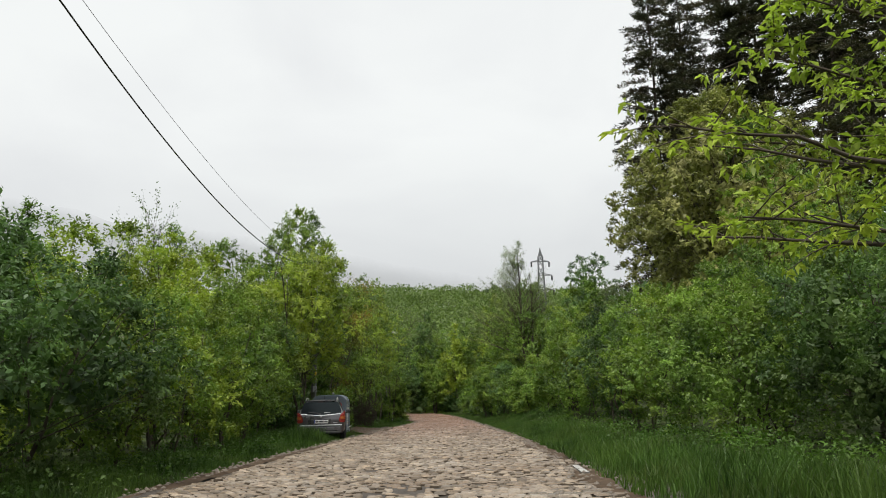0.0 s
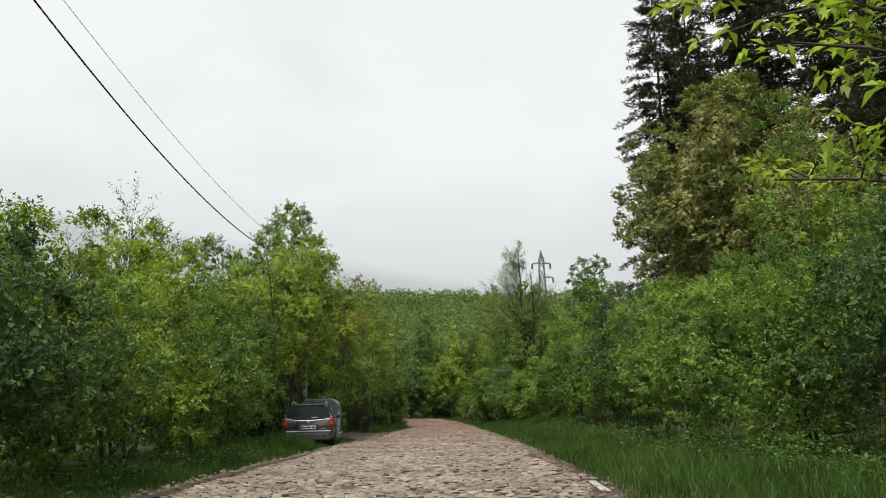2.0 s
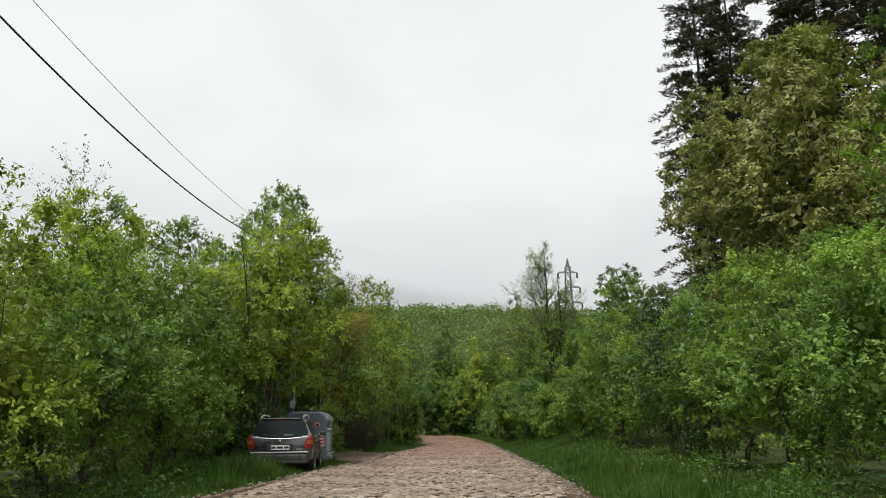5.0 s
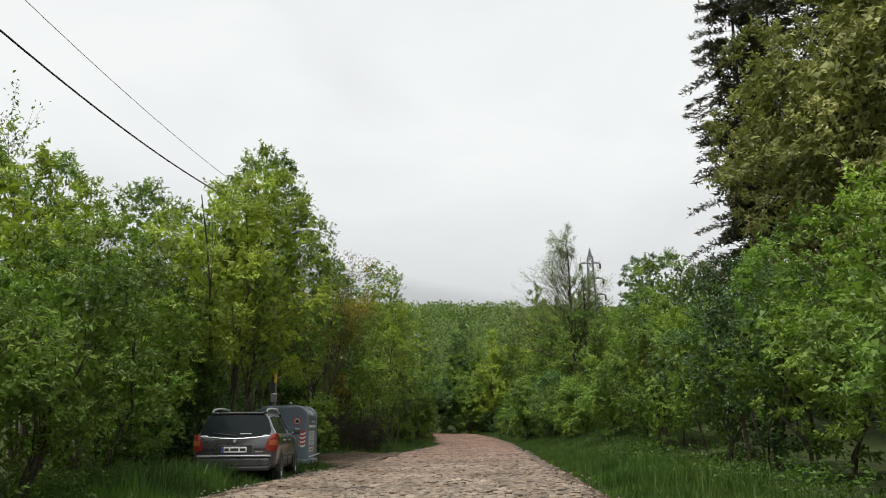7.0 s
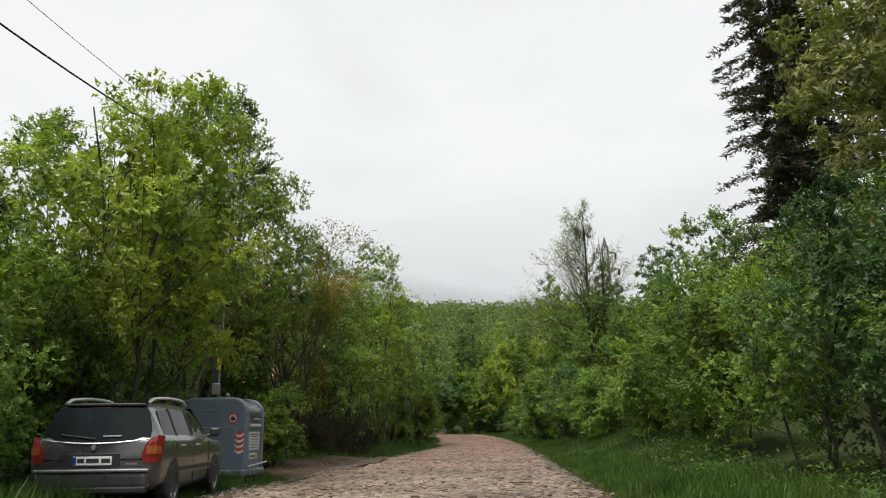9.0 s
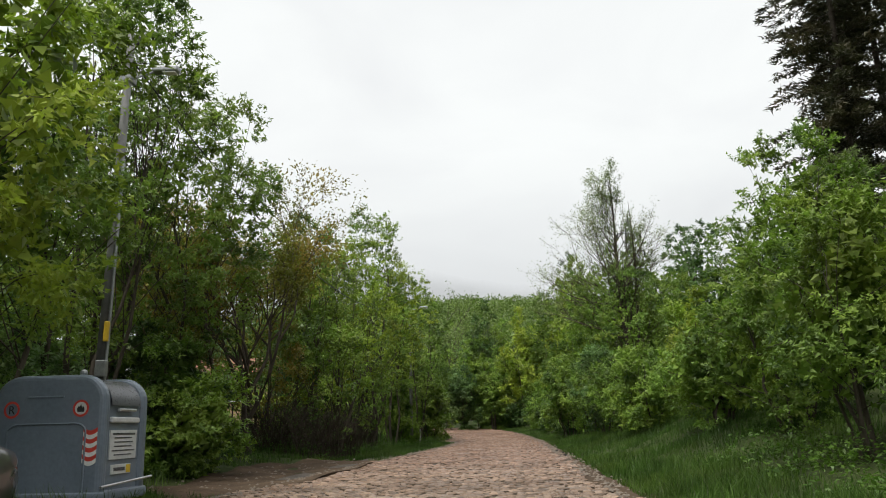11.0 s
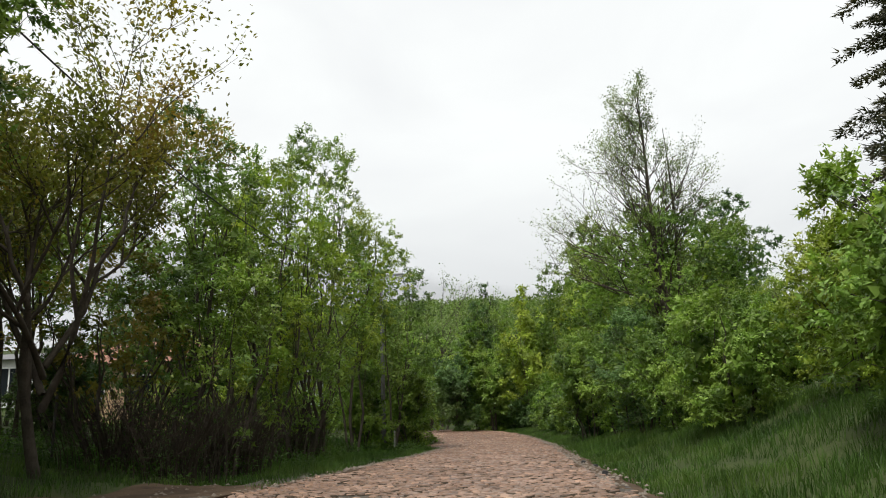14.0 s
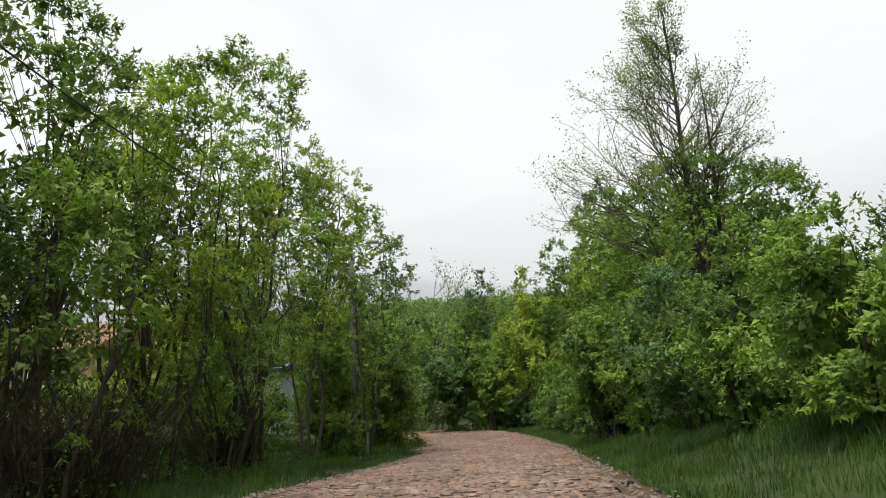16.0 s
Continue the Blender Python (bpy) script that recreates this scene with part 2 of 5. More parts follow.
# ---- plants ----
def plant(name, x, y, h, r, base=0.4, leaf="green", size=0.13, clumps=90, twigs=9, per=11, stems=3, trunk=0.07, taper=0.3, seed=0,
          label="", category="bush", group="", bark=None, lump=0.6, narrow=0.5, ry=None, lean=0.0, spread=0.5, core=14, tuck=0.0):
    """A bush or tree: stems, limbs out to clumps within the crown's outline, twigs in each clump, leaves along the twigs."""
    rng = np.random.default_rng(seed * 7919 + int(abs(x * 100)) + int(abs(y * 37)))
    z0 = float(land(x, y))
    ry = ry or r
    root = new(name)
    root.location = (x, y, z0)
    tagged(root, label, category, group)
    # the crown is made of rounded lobes; each carries leafy sprays on its outer and upper side
    nl = max(8, clumps // 9)
    k = np.arange(nl) + 0.5
    cz = 1 - 1.95 * k / nl
    az = k * 2.39996 + rng.uniform(0, 6.28)
    ce = np.sqrt(np.maximum(0, 1 - cz ** 2))
    dl = unit(np.stack([ce * np.cos(az), ce * np.sin(az), cz], -1) + rng.normal(0, 0.16, (nl, 3)))
    lobe_r = np.clip(1.35 / np.sqrt(nl), 0.20, 0.46) * rng.uniform(0.8, 1.25, nl)
    lobe = dl * (rng.uniform(0.80, 1.06, nl) - lobe_r)[:, None]
    lobe[rng.uniform(size=nl) < 0.24] *= 0.5
    own = np.arange(clumps) % nl
    d = unit(unit(rng.normal(size=(clumps, 3))) + dl[own] * 0.75 + [0, 0, 0.35])
    c = lobe[own] + d * (lobe_r[own] * rng.uniform(0.78, 1.0, clumps))[:, None]
    zc = np.clip(c[:, 2], -1, 1.04)
    wide = (1 - taper * np.clip(zc, 0, 1) ** 1.3) * (1 - tuck * np.clip(-zc, 0, 1) ** 1.4)
    half = (h - base) / 2
    C = np.stack([c[:, 0] * r * wide + lean * (zc + 1) * half, c[:, 1] * ry * wide, base + half * (1 + zc) - lump * 0.2], -1)
    C[:, 2] = np.maximum(C[:, 2], 0.25)
    # stems
    k = 7
    ang = rng.uniform(0, 2 * np.pi, stems)
    foot = np.stack([np.cos(ang), np.sin(ang), ang * 0], -1) * (0.05 + 0.16 * (stems > 1) * rng.uniform(0.5, 2.2, stems))[:, None]
    topz = (base + (h - base) * rng.uniform(0.5, 0.78, stems))
    out = spread * r * (stems > 1)
    head = np.stack([np.cos(ang) * out + lean * topz, np.sin(ang) * out * ry / r, topz], -1)
    t = np.linspace(0, 1, k)[None, :, None]
    S = foot[:, None] * (1 - t) + head[:, None] * t
    S[..., :2] += rng.normal(0, 0.06 + 0.012 * h, (stems, k, 2)) * np.sin(t * np.pi)
    S[:, 0, 2] = -0.15
    rt = trunk * rng.uniform(0.65, 1.1, stems)
    SR = rt[:, None] * np.linspace(1.15, 0.22, k)[None]
    # limbs
    pick = np.argmin(np.linalg.norm(head[None, :, :2] - C[:, None, :2], axis=2) + rng.uniform(0, 0.8 * r, (clumps, stems)), axis=1)
    ta = np.clip((C[:, 2] / topz[pick]) * rng.uniform(0.45, 0.8, clumps), 0.12, 0.97)
    f = ta * (k - 1)
    i0 = np.minimum(f.astype(int), k - 2)
    A = S[pick, i0] * (1 - (f - i0))[:, None] + S[pick, i0 + 1] * (f - i0)[:, None]
    B = (A + C) / 2 + np.stack([rng.normal(0, 0.12, clumps), rng.normal(0, 0.12, clumps), rng.uniform(-0.05, 0.2, clumps) * r * 0.4], -1)
    t = np.linspace(0, 1, 5)[None, :, None]
    Lm = (1 - t) ** 2 * A[:, None] + 2 * t * (1 - t) * B[:, None] + t ** 2 * C[:, None]
    lr = np.minimum(rt[pick] * (1 - 0.75 * ta) * 0.30, 0.028)
    LR = lr[:, None] * np.linspace(1, 0.25, 5)[None] + 0.004
    # short twigs fan out from each tuft, away from the middle of its lobe
    away = unit(d * 0.9 + unit(C - [0, 0, base + half * 0.8]) * 0.5)
    D = unit(rng.normal(size=(clumps, twigs, 3)) * [0.62, 0.62, 0.45] + away[:, None] * 0.62 + [0, 0, 0.16])
    ln = lump * rng.uniform(0.45, 1.15, (clumps, twigs, 1))
    E = C[:, None] + D * ln
    E[..., 2] -= 0.16 * lump * ln[..., 0] ** 2
    T = np.stack([np.broadcast_to(C[:, None], E.shape), E], 2)[:2 * nl, ::3].reshape(-1, 2, 3)
    TR = np.broadcast_to(np.array([0.010, 0.004]), (len(T), 2)) * (1 + 0.5 * (size > 0.15))
    wood = joined([tubes(S, SR, 6), tubes(Lm[:2 * nl, ::2], LR[:2 * nl, ::2], 3), tubes(T, TR, 3)])
    quads("trunk", *wood, bark or BARK, root, smooth=True)
    # leaves in rosettes at the joints of each twig, and larger filler leaves added inside to block light
    u = rng.choice([0.4, 0.7, 1.0], (clumps, twigs, per, 1), p=[0.22, 0.34, 0.44]) + rng.normal(0, 0.05, (clumps, twigs, per, 1))
    P = C[:, None, None] + (E - C[:, None])[:, :, None] * u + rng.normal(0, 0.3 * size, (clumps, twigs, per, 3))
    P = P.reshape(-1, 3)
    P[:, 2] = np.maximum(P[:, 2], 0.04)
    al = np.repeat(D.reshape(-1, 3), per, 0) * 0.55 + rng.normal(0, 0.6, (len(P), 3)) * [1, 1, 0.6]
    facing = np.repeat(away, twigs * per, 0)
    crown = [leaves(rng, P, al, size, narrow, 0.55, simple=size >= 0.14 or y > 25, out=facing * 0.7)]
    m = int(clumps * core)
    if m:
        pick = rng.integers(0, nl, m)
        q = lobe[pick] * 0.84 + unit(rng.normal(size=(m, 3))) * (lobe_r[pick] * rng.uniform(0.3, 0.68, m))[:, None]
        w = (1 - taper * np.clip(q[:, 2], 0, 1) ** 1.3) * (1 - tuck * np.clip(-q[:, 2], 0, 1) ** 1.4)
        Q = np.stack([q[:, 0] * r * w + lean * (q[:, 2] + 1) * half, q[:, 1] * ry * w, np.maximum(base + half * (1 + q[:, 2]) - lump * 0.2, 0.2)], -1)
        crown.append(leaves(rng, Q, rng.normal(size=(m, 3)), np.full(m, 1.7 * size), 0.75, 0.4, simple=crown[0][1].shape[1] == 3, out=unit(q) * 0.5))
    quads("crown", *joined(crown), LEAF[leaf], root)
    return root


HEDGE = "leafy green roadside bush grown into a thicket"
g = "bushes along the left of the road"
for x, y, h, r, kind in ((-6.9, 10.5, 3.9, 2.3, "dark"), (-6.9, 14, 4.0, 2.3, "dark"), (-7.0, 17.5, 4.3, 2.3, "green"), (-7.1, 21, 4.2, 2.3, "lime"),
                         (-7.0, 24.5, 4.6, 2.2, "green"), (-7.2, 28, 4.8, 2.2, "green"), (-10, 13, 5.5, 2.7, "dark"), (-10, 17.5, 6.0, 2.8, "green"),
                         (-10.3, 22, 6.6, 2.8, "lime"), (-10.2, 26.5, 7.0, 2.7, "lime"), (-7.6, 31.5, 6.4, 2.1, "green"), (-10.8, 31, 8.4, 2.7, "lime"),
                         (-8.6, 35.5, 5.4, 2.3, "green"), (-8.9, 39, 5.2, 1.8, "green"), (-8.2, 37.0, 3.8, 1.8, "dark"), (-8.6, 41.4, 3.4, 1.6, "dark"), (-9.8, 44.6, 3.4, 1.8, "dark"), (-7.1, 47.0, 3.2, 1.5, "green"), (-13.4, 64, 3.4, 1.5, "dark"), (-9.8, 50.2, 4.0, 1.5, "dark"), (-11.2, 36.5, 9.2, 2.7, "lime"), (-14, 40, 11.2, 2.8, "green"), (-14, 27, 7.8, 3, "green")):
    plant("bush", x, y, h, r, -0.15 if x > -8 and y < 30 else -0.7, kind, 0.088 if x > -9.2 and y < 42 else 0.12, 150, 6, 17 if x > -9.2 and y < 42 else 12, 5, 0.04, seed=3, label=HEDGE, group=g, taper=0.3, lump=0.40, narrow=0.5, bark=BARK_DARK, tuck=0.45)
g = "bushes along the right of the road"
for x, y, h, r, kind in ((7.0, 12.5, 4.0, 2.2, "dark"), (7.0, 16, 4.2, 2.2, "dark"), (6.8, 19.5, 4.3, 2.2, "green"), (6.7, 23, 4.6, 2.2, "green"),
                         (6.6, 26.8, 5.2, 2.1, "green"), (6.5, 30.5, 4.9, 2.1, "green"), (6.5, 34.3, 5.2, 2.2, "dark"), (6.6, 38, 5.4, 2.1, "green"),
                         (10.5, 17, 6.4, 2.8, "green"), (10.5, 22, 6.6, 2.8, "green"), (10.4, 27, 10.2, 2.8, "green"), (10.4, 32, 7.2, 2.7, "green"),
                         (6.3, 42.2, 5.0, 2.1, "green"), (6.4, 46.6, 5.0, 2.1, "green"), (8.0, 49.4, 7.6, 2.2, "green"), (10.4, 52.3, 7.0, 2.4, "silver"), (9.0, 59, 3.0, 2.0, "green"),
                         (9.4, 65, 2.4, 2.2, "lime"), (7.3, 56.2, 4.0, 1.8, "lime"), (5.7, 60, 3.4, 1.9, "green"), (5.4, 64.5, 3.8, 2.0, "green"), (5.1, 69, 4.6, 2.0, "dark"), (4.7, 73, 5.2, 2.0, "green"), (6.0, 51, 3.8, 1.9, "green"), (12.3, 57, 4.6, 2.6, "green"), (12, 64.5, 3.4, 2.6, "lime"), (13.5, 71, 4.6, 3, "green"),
                         (5.4, 83, 11.4, 2.4, "green"), (5.4, 89, 13.4, 2.8, "lime"), (4.4, 95.5, 13.4, 2.8, "green"), (9, 84, 12.2, 3, "green"), (9, 93, 15, 3.2, "green"), (12.4, 92, 11.2, 3, "lime"), (3.9, 79, 6.0, 2.0, "green")):
    plant("bush", x, y, h, r, -0.35 if x < 8.5 else -0.6, kind, 0.088 if x < 8.5 and y < 40 else 0.095 if y < 76 else 0.14, 150, 6, 16 if x < 8.5 and y < 40 else 18 if y < 76 else 12, 5, 0.04, seed=5, label=HEDGE, group=g, taper=0.3, lump=0.40, narrow=0.5, bark=BARK_DARK, tuck=0.45)

# trees behind the parked car and round the clearing
g = "trees along the left of the road"
for x, y, h, r, base, kind, stems in ((-6.6, 37.6, 9.6, 2.9, 1.9, "lime", 2), (-8.6, 44.6, 12.6, 3.3, 1.2, "green", 3), (-11, 42, 10.2, 2.6, 0.6, "green", 3), (-7.9, 49.6, 11.6, 3.0, 2.5, "green", 3), (-10.4, 48.5, 10.6, 2.7, 0.2, "green", 2), (-8.7, 46.4, 12.4, 2.6, 3.0, "green", 2),
                                      (-10.6, 53.5, 9.4, 3.0, 2.4, "rust", 3), (-8.1, 60.5, 9.8, 2.6, 1.8, "green", 5),
                                      (-6.9, 64.5, 10.4, 2.5, 1.8, "lime", 5), (-9.2, 67.5, 11.0, 2.6, 1.4, "green", 5), (-6.7, 69.5, 12.8, 2.5, 1.8, "green", 5),
                                      (-6.4, 74.2, 13.0, 2.5, 1.2, "lime", 4), (-5.7, 80, 11.4, 2.4, 0.4, "green", 4), (-7.2, 86, 9.0, 2.3, 0.1, "green", 4),
                                      (-10.5, 79, 9.6, 2.6, 1.0, "green", 4), (-8.8, 92, 8.6, 2.6, 0.2, "green", 4), (-13.5, 62, 9.0, 2.8, 3.2, "green", 3), (-12.6, 57.4, 8.8, 2.8, 2.0, "rust", 3), (-16.5, 66, 9.4, 3.0, 3.0, "green", 3), (-15.0, 60, 9.0, 3.0, 2.4, "green", 3), (-18.0, 63, 9.0, 3.0, 2.4, "green", 3),
                                      (-15, 88, 10, 3.0, 0.6, "lime", 3), (-13.5, 98, 9, 2.8, 0.2, "green", 3)):
    plant("tree", x, y, h, r, base, "canopy" if kind == "green" else kind, 0.115, 190, 6, 15, stems, 0.065, seed=9, label="slender green tree with several dark stems" if kind != "rust" else "tree with rusty orange and green young leaves", category="tree", group=g, bark=BARK_DARK, taper=0.32, lump=0.5, core=(5 if x < -7.5 and y > 56 else 1) if 42 < y < 72 else 14 if y < 38 else 6)
g = "thicket trunks at the clearing"
for x, y, h, kind in ((-6.2, 59, 5.5, "green"), (-8.3, 57.6, 5.0, "rust"), (-9.6, 62.5, 5.2, "dark"), (-6.6, 66.8, 5.5, "green"), (-8.2, 71.5, 5.5, "green"), (-11.5, 66, 6, "dark")):
    plant("sapling", x, y, h, 1.8, 0.9, kind, 0.14, 70, 6, 8, 9, 0.045, seed=21, label="thin-stemmed sapling clump with a bare dark lower half", category="tree", group=g, bark=BARK_DARK, lump=0.5, spread=0.8, core=0)

plant("tree", -7.3, 40.7, 7.2, 1.9, 2.6, "canopy", 0.10, 130, 6, 15, 2, 0.06, seed=23, label="young green tree standing before the lamp post", category="tree", group=g, bark=BARK_DARK, lump=0.45, core=8)

# the wood behind the trees
g = "bushes closing the wood behind"
for i, (x, y, h) in enumerate(((-16, 46, 7), (-15, 51, 6.5), (-17, 56, 6), (-13, 84, 7), (-19, 80, 7), (-20, 94, 9), (-16, 105, 9), (-22, 60, 7), (-12.5, 43, 7), (17, 28, 8), (17, 20, 8), (17, 48, 9), (15, 54, 7), (13, 48, 7), (15, 34, 9), (21, 62, 7), (16, 80, 5.0), (15.5, 90, 7.6), (20, 100, 9), (12, 101, 13), (-11.2, 71.5, 2.8), (-10, 77, 2.6))):
    plant("bush", x, y, h, 3.3, 0.1, ("green", "dark", "lime")[i % 3], 0.16, 120, 6, 9, 4, 0.06, seed=40, label="broad green bush in the wood behind the road", group=g, taper=0.25, lump=0.5, core=8)

# unseen bushes added beside and behind the start of the drive, to block low skylight
g = "bushes beside the start of the drive"
for i, y in enumerate((4.6, -1.0, -6.5, -12, -18, -25, -33)):
    for sx in (-1, 1):
        plant("bush", sx * (8.6 - 0.05 * y), y, 6.2 + 0.12 * abs(y), 2.9, -0.8, ("green", "dark", "lime")[(i + (sx > 0)) % 3], 0.28, 90, 5, 9, 4, 0.06, seed=71, label="tall leafy bush added out of view to block low skylight", group=g, taper=0.25, lump=0.6)

# the far side of the bend
g = "trees round the bend"
for x, y, h, r, kind in ((1.8, 104, 11.2, 2.8, "lime"), (-3, 108, 9.2, 2.8, "green"), (-7.5, 112, 9.6, 3, "green"), (-1.2, 106, 7.5, 2.2, "canopy"), (-4.6, 105, 7, 2.4, "dark"), (-12.5, 114, 9, 3, "green"), (-18, 115, 9.5, 3, "green"), (-24, 114, 10, 3.2, "green"),
                         (6.5, 105, 15, 3.2, "green"), (0, 116, 11, 3.4, "green"), (-3.0, 124, 15.0, 2.5, "dark"), (-11, 124, 12, 3.4, "lime"), (-17, 124, 12, 3.5, "green"), (7, 118, 12, 3.4, "lime"), (3, 134, 14, 4.4, "green"), (-12, 134, 13, 4, "silver")):
    plant("tree", x, y, h, r, -0.8, kind, 0.18, 170, 6, 10, 3, 0.09, seed=11, lump=0.5, label="full green deciduous tree at the bend of the road", category="tree", group=g, taper=0.3)

g = "trees at the foot of the hill"
for i, (x, y, h, r) in enumerate(((-24, 140, 12, 4.6), (-15, 146, 13, 5), (-6, 152, 13, 5), (4, 148, 13, 5), (13, 152, 14, 5), (22, 146, 14, 5), (-20, 166, 14, 5.4), (-9, 172, 14, 5.4), (2, 170, 14, 5.4), (12, 174, 15, 5.4), (23, 170, 15, 5.4), (-32, 152, 13, 5))):
    plant("tree", x, y, h, r, -0.5, ("green", "canopy", "dark", "lime")[i % 4], 0.26, 150, 6, 8, 1, 0.2, seed=73, lump=0.8, label="rounded spring-green tree at the foot of the hill", category="tree", group=g, taper=0.25, core=8)

g = "bushes at the inside of the bend"
for x, y, h, r in ((-5.1, 82.4, 4.8, 1.5), (-5.6, 86.5, 6.0, 1.8), (-6.4, 77.2, 4.2, 1.4), (-6.6, 90.5, 7.0, 2.0)):
    plant("bush", x, y, h, r, -0.4, "green", 0.12, 130, 6, 13, 5, 0.04, seed=67, label="leafy green bush at the tip of the grass tongue", group=g, taper=0.3, lump=0.4, bark=BARK_DARK)

g = "low bushes round the bend"
for i, (s_, o_) in enumerate(((82, 5.6), (85.5, 5.9), (89, 5.6), (92.5, 5.9), (96, 5.6), (99.5, 6.0), (103, 5.6), (107, 5.8), (111, 6.0), (115, 5.8), (87, -6.2), (91.5, -6.6), (96, -6.8), (101, -6.9), (106, -7.0))):
    x_, y_ = along_road(s_, o_)
    plant("bush", float(x_), float(y_), 3.0 + 0.35 * (i % 3), 2.1, -1.0, ("dark", "green", "green")[i % 3], 0.15, 110, 6, 9, 5, 0.04, seed=61, label="dense low bush at the outside of the bend" if o_ > 0 else "dense low bush at the inside of the bend", group=g, taper=0.25, lump=0.42, bark=BARK_DARK)

plant("tree", 13.9, 40.5, 17.0, 6.1, 2.0, "olive", 0.17, 900, 6, 12, 1, 0.26, taper=0.35, lump=0.42, seed=13, label="tall broad tree with dense pale-flowering foliage", category="tree")
plant("tree", 7.9, 75.6, 9.2, 4.5, -0.8, "green", 0.105, 520, 6, 16, 6, 0.09, taper=0.1, lump=0.45, seed=15, label="broad dense green tree reaching the grass", category="tree")
plant("tree", 23, 126, 23, 6.5, 2, "dark", 0.32, 200, 6, 9, 1, 0.25, seed=17, label="round dark green tree behind the wood", category="tree")


def pine(x, y, h, reach, seed):
    rng = np.random.default_rng(seed)
    root = new("pine_tree")
    root.location = (x, y, float(land(x, y)))
    tagged(root, "tall dark pine with drooping layered branches", "tree", "pines behind the bushes")
    k = 9
    t = np.linspace(0, 1, k)
    S = np.stack([rng.normal(0, 0.05, k), rng.normal(0, 0.05, k), t * h - 0.2], -1)[None]
    zs = np.cumsum(rng.uniform(0.45, 1.0, int(h / 0.72))) * 0.88 * h / (0.725 * int(h / 0.72)) + h * 0.14
    zs = zs[zs < h * 0.985]
    lines, rads, P, A = [], [], [], []
    for z in zs:
        q = 1 - z / h
        for _ in range(5):
            a = rng.uniform(0, 2 * np.pi)
            ln = reach * (q ** 0.5) * rng.uniform(0.45, 1.12) + 0.25
            rise_ = rng.uniform(-0.10, 0.30)
            d = np.array([np.cos(a), np.sin(a), 0])
            u = np.linspace(0, 1, 5)[:, None]
            ln3 = d * u * ln + np.array([0, 0, 1]) * (z + rise_ * ln * u - 0.20 * ln * u ** 2)
            lines.append(ln3)
            rads.append(np.linspace(0.05 * q + 0.02, 0.008, 5))
            m = int(40 + 44 * ln)
            w = (rng.choice(np.linspace(0.24, 1.0, 9), m) + rng.normal(0, 0.03, m))[:, None]
            p = d * w * ln + np.array([0, 0, 1]) * (z + rise_ * ln * w - 0.20 * ln * w ** 2)
            side = np.cross(d, [0, 0, 1])
            sp = rng.normal(0, 0.26, m)[:, None] * (0.35 + 0.5 * ln * 0.3 * (1.15 - w))
            p = p + side * sp + np.stack([rng.normal(0, 0.08, m), rng.normal(0, 0.08, m), rng.normal(0.06, 0.12, m)], -1)
            P.append(p)
            A.append(d + side * np.sign(sp) * 0.8 + np.array([0, 0, 0.35]))
    wood = joined([tubes(S, np.linspace(0.32, 0.04, k)[None], 8), tubes(np.array(lines)[:, ::2], np.array(rads)[:, ::2], 3)])
    quads("trunk", *wood, BARK_DARK, root, smooth=True)
    P, A = np.concatenate(P), np.concatenate(A)
    quads("crown", *leaves(rng, P, A, 0.34, 0.34, 0.5, 0.05, simple=True), LEAF["pine"], root)


for i, (x, y, h, reach) in enumerate(((20.8, 75, 41, 5.8), (25.5, 80, 45, 6.0), (24.0, 63, 44, 5.8), (29, 70, 46, 6.0), (29, 57, 44, 5.8), (29.5, 94, 40, 5.8), (27, 47, 42, 5.6), (31.8, 63.5, 46, 5.8))):
    pine(x, y, h, reach, 31 + i)


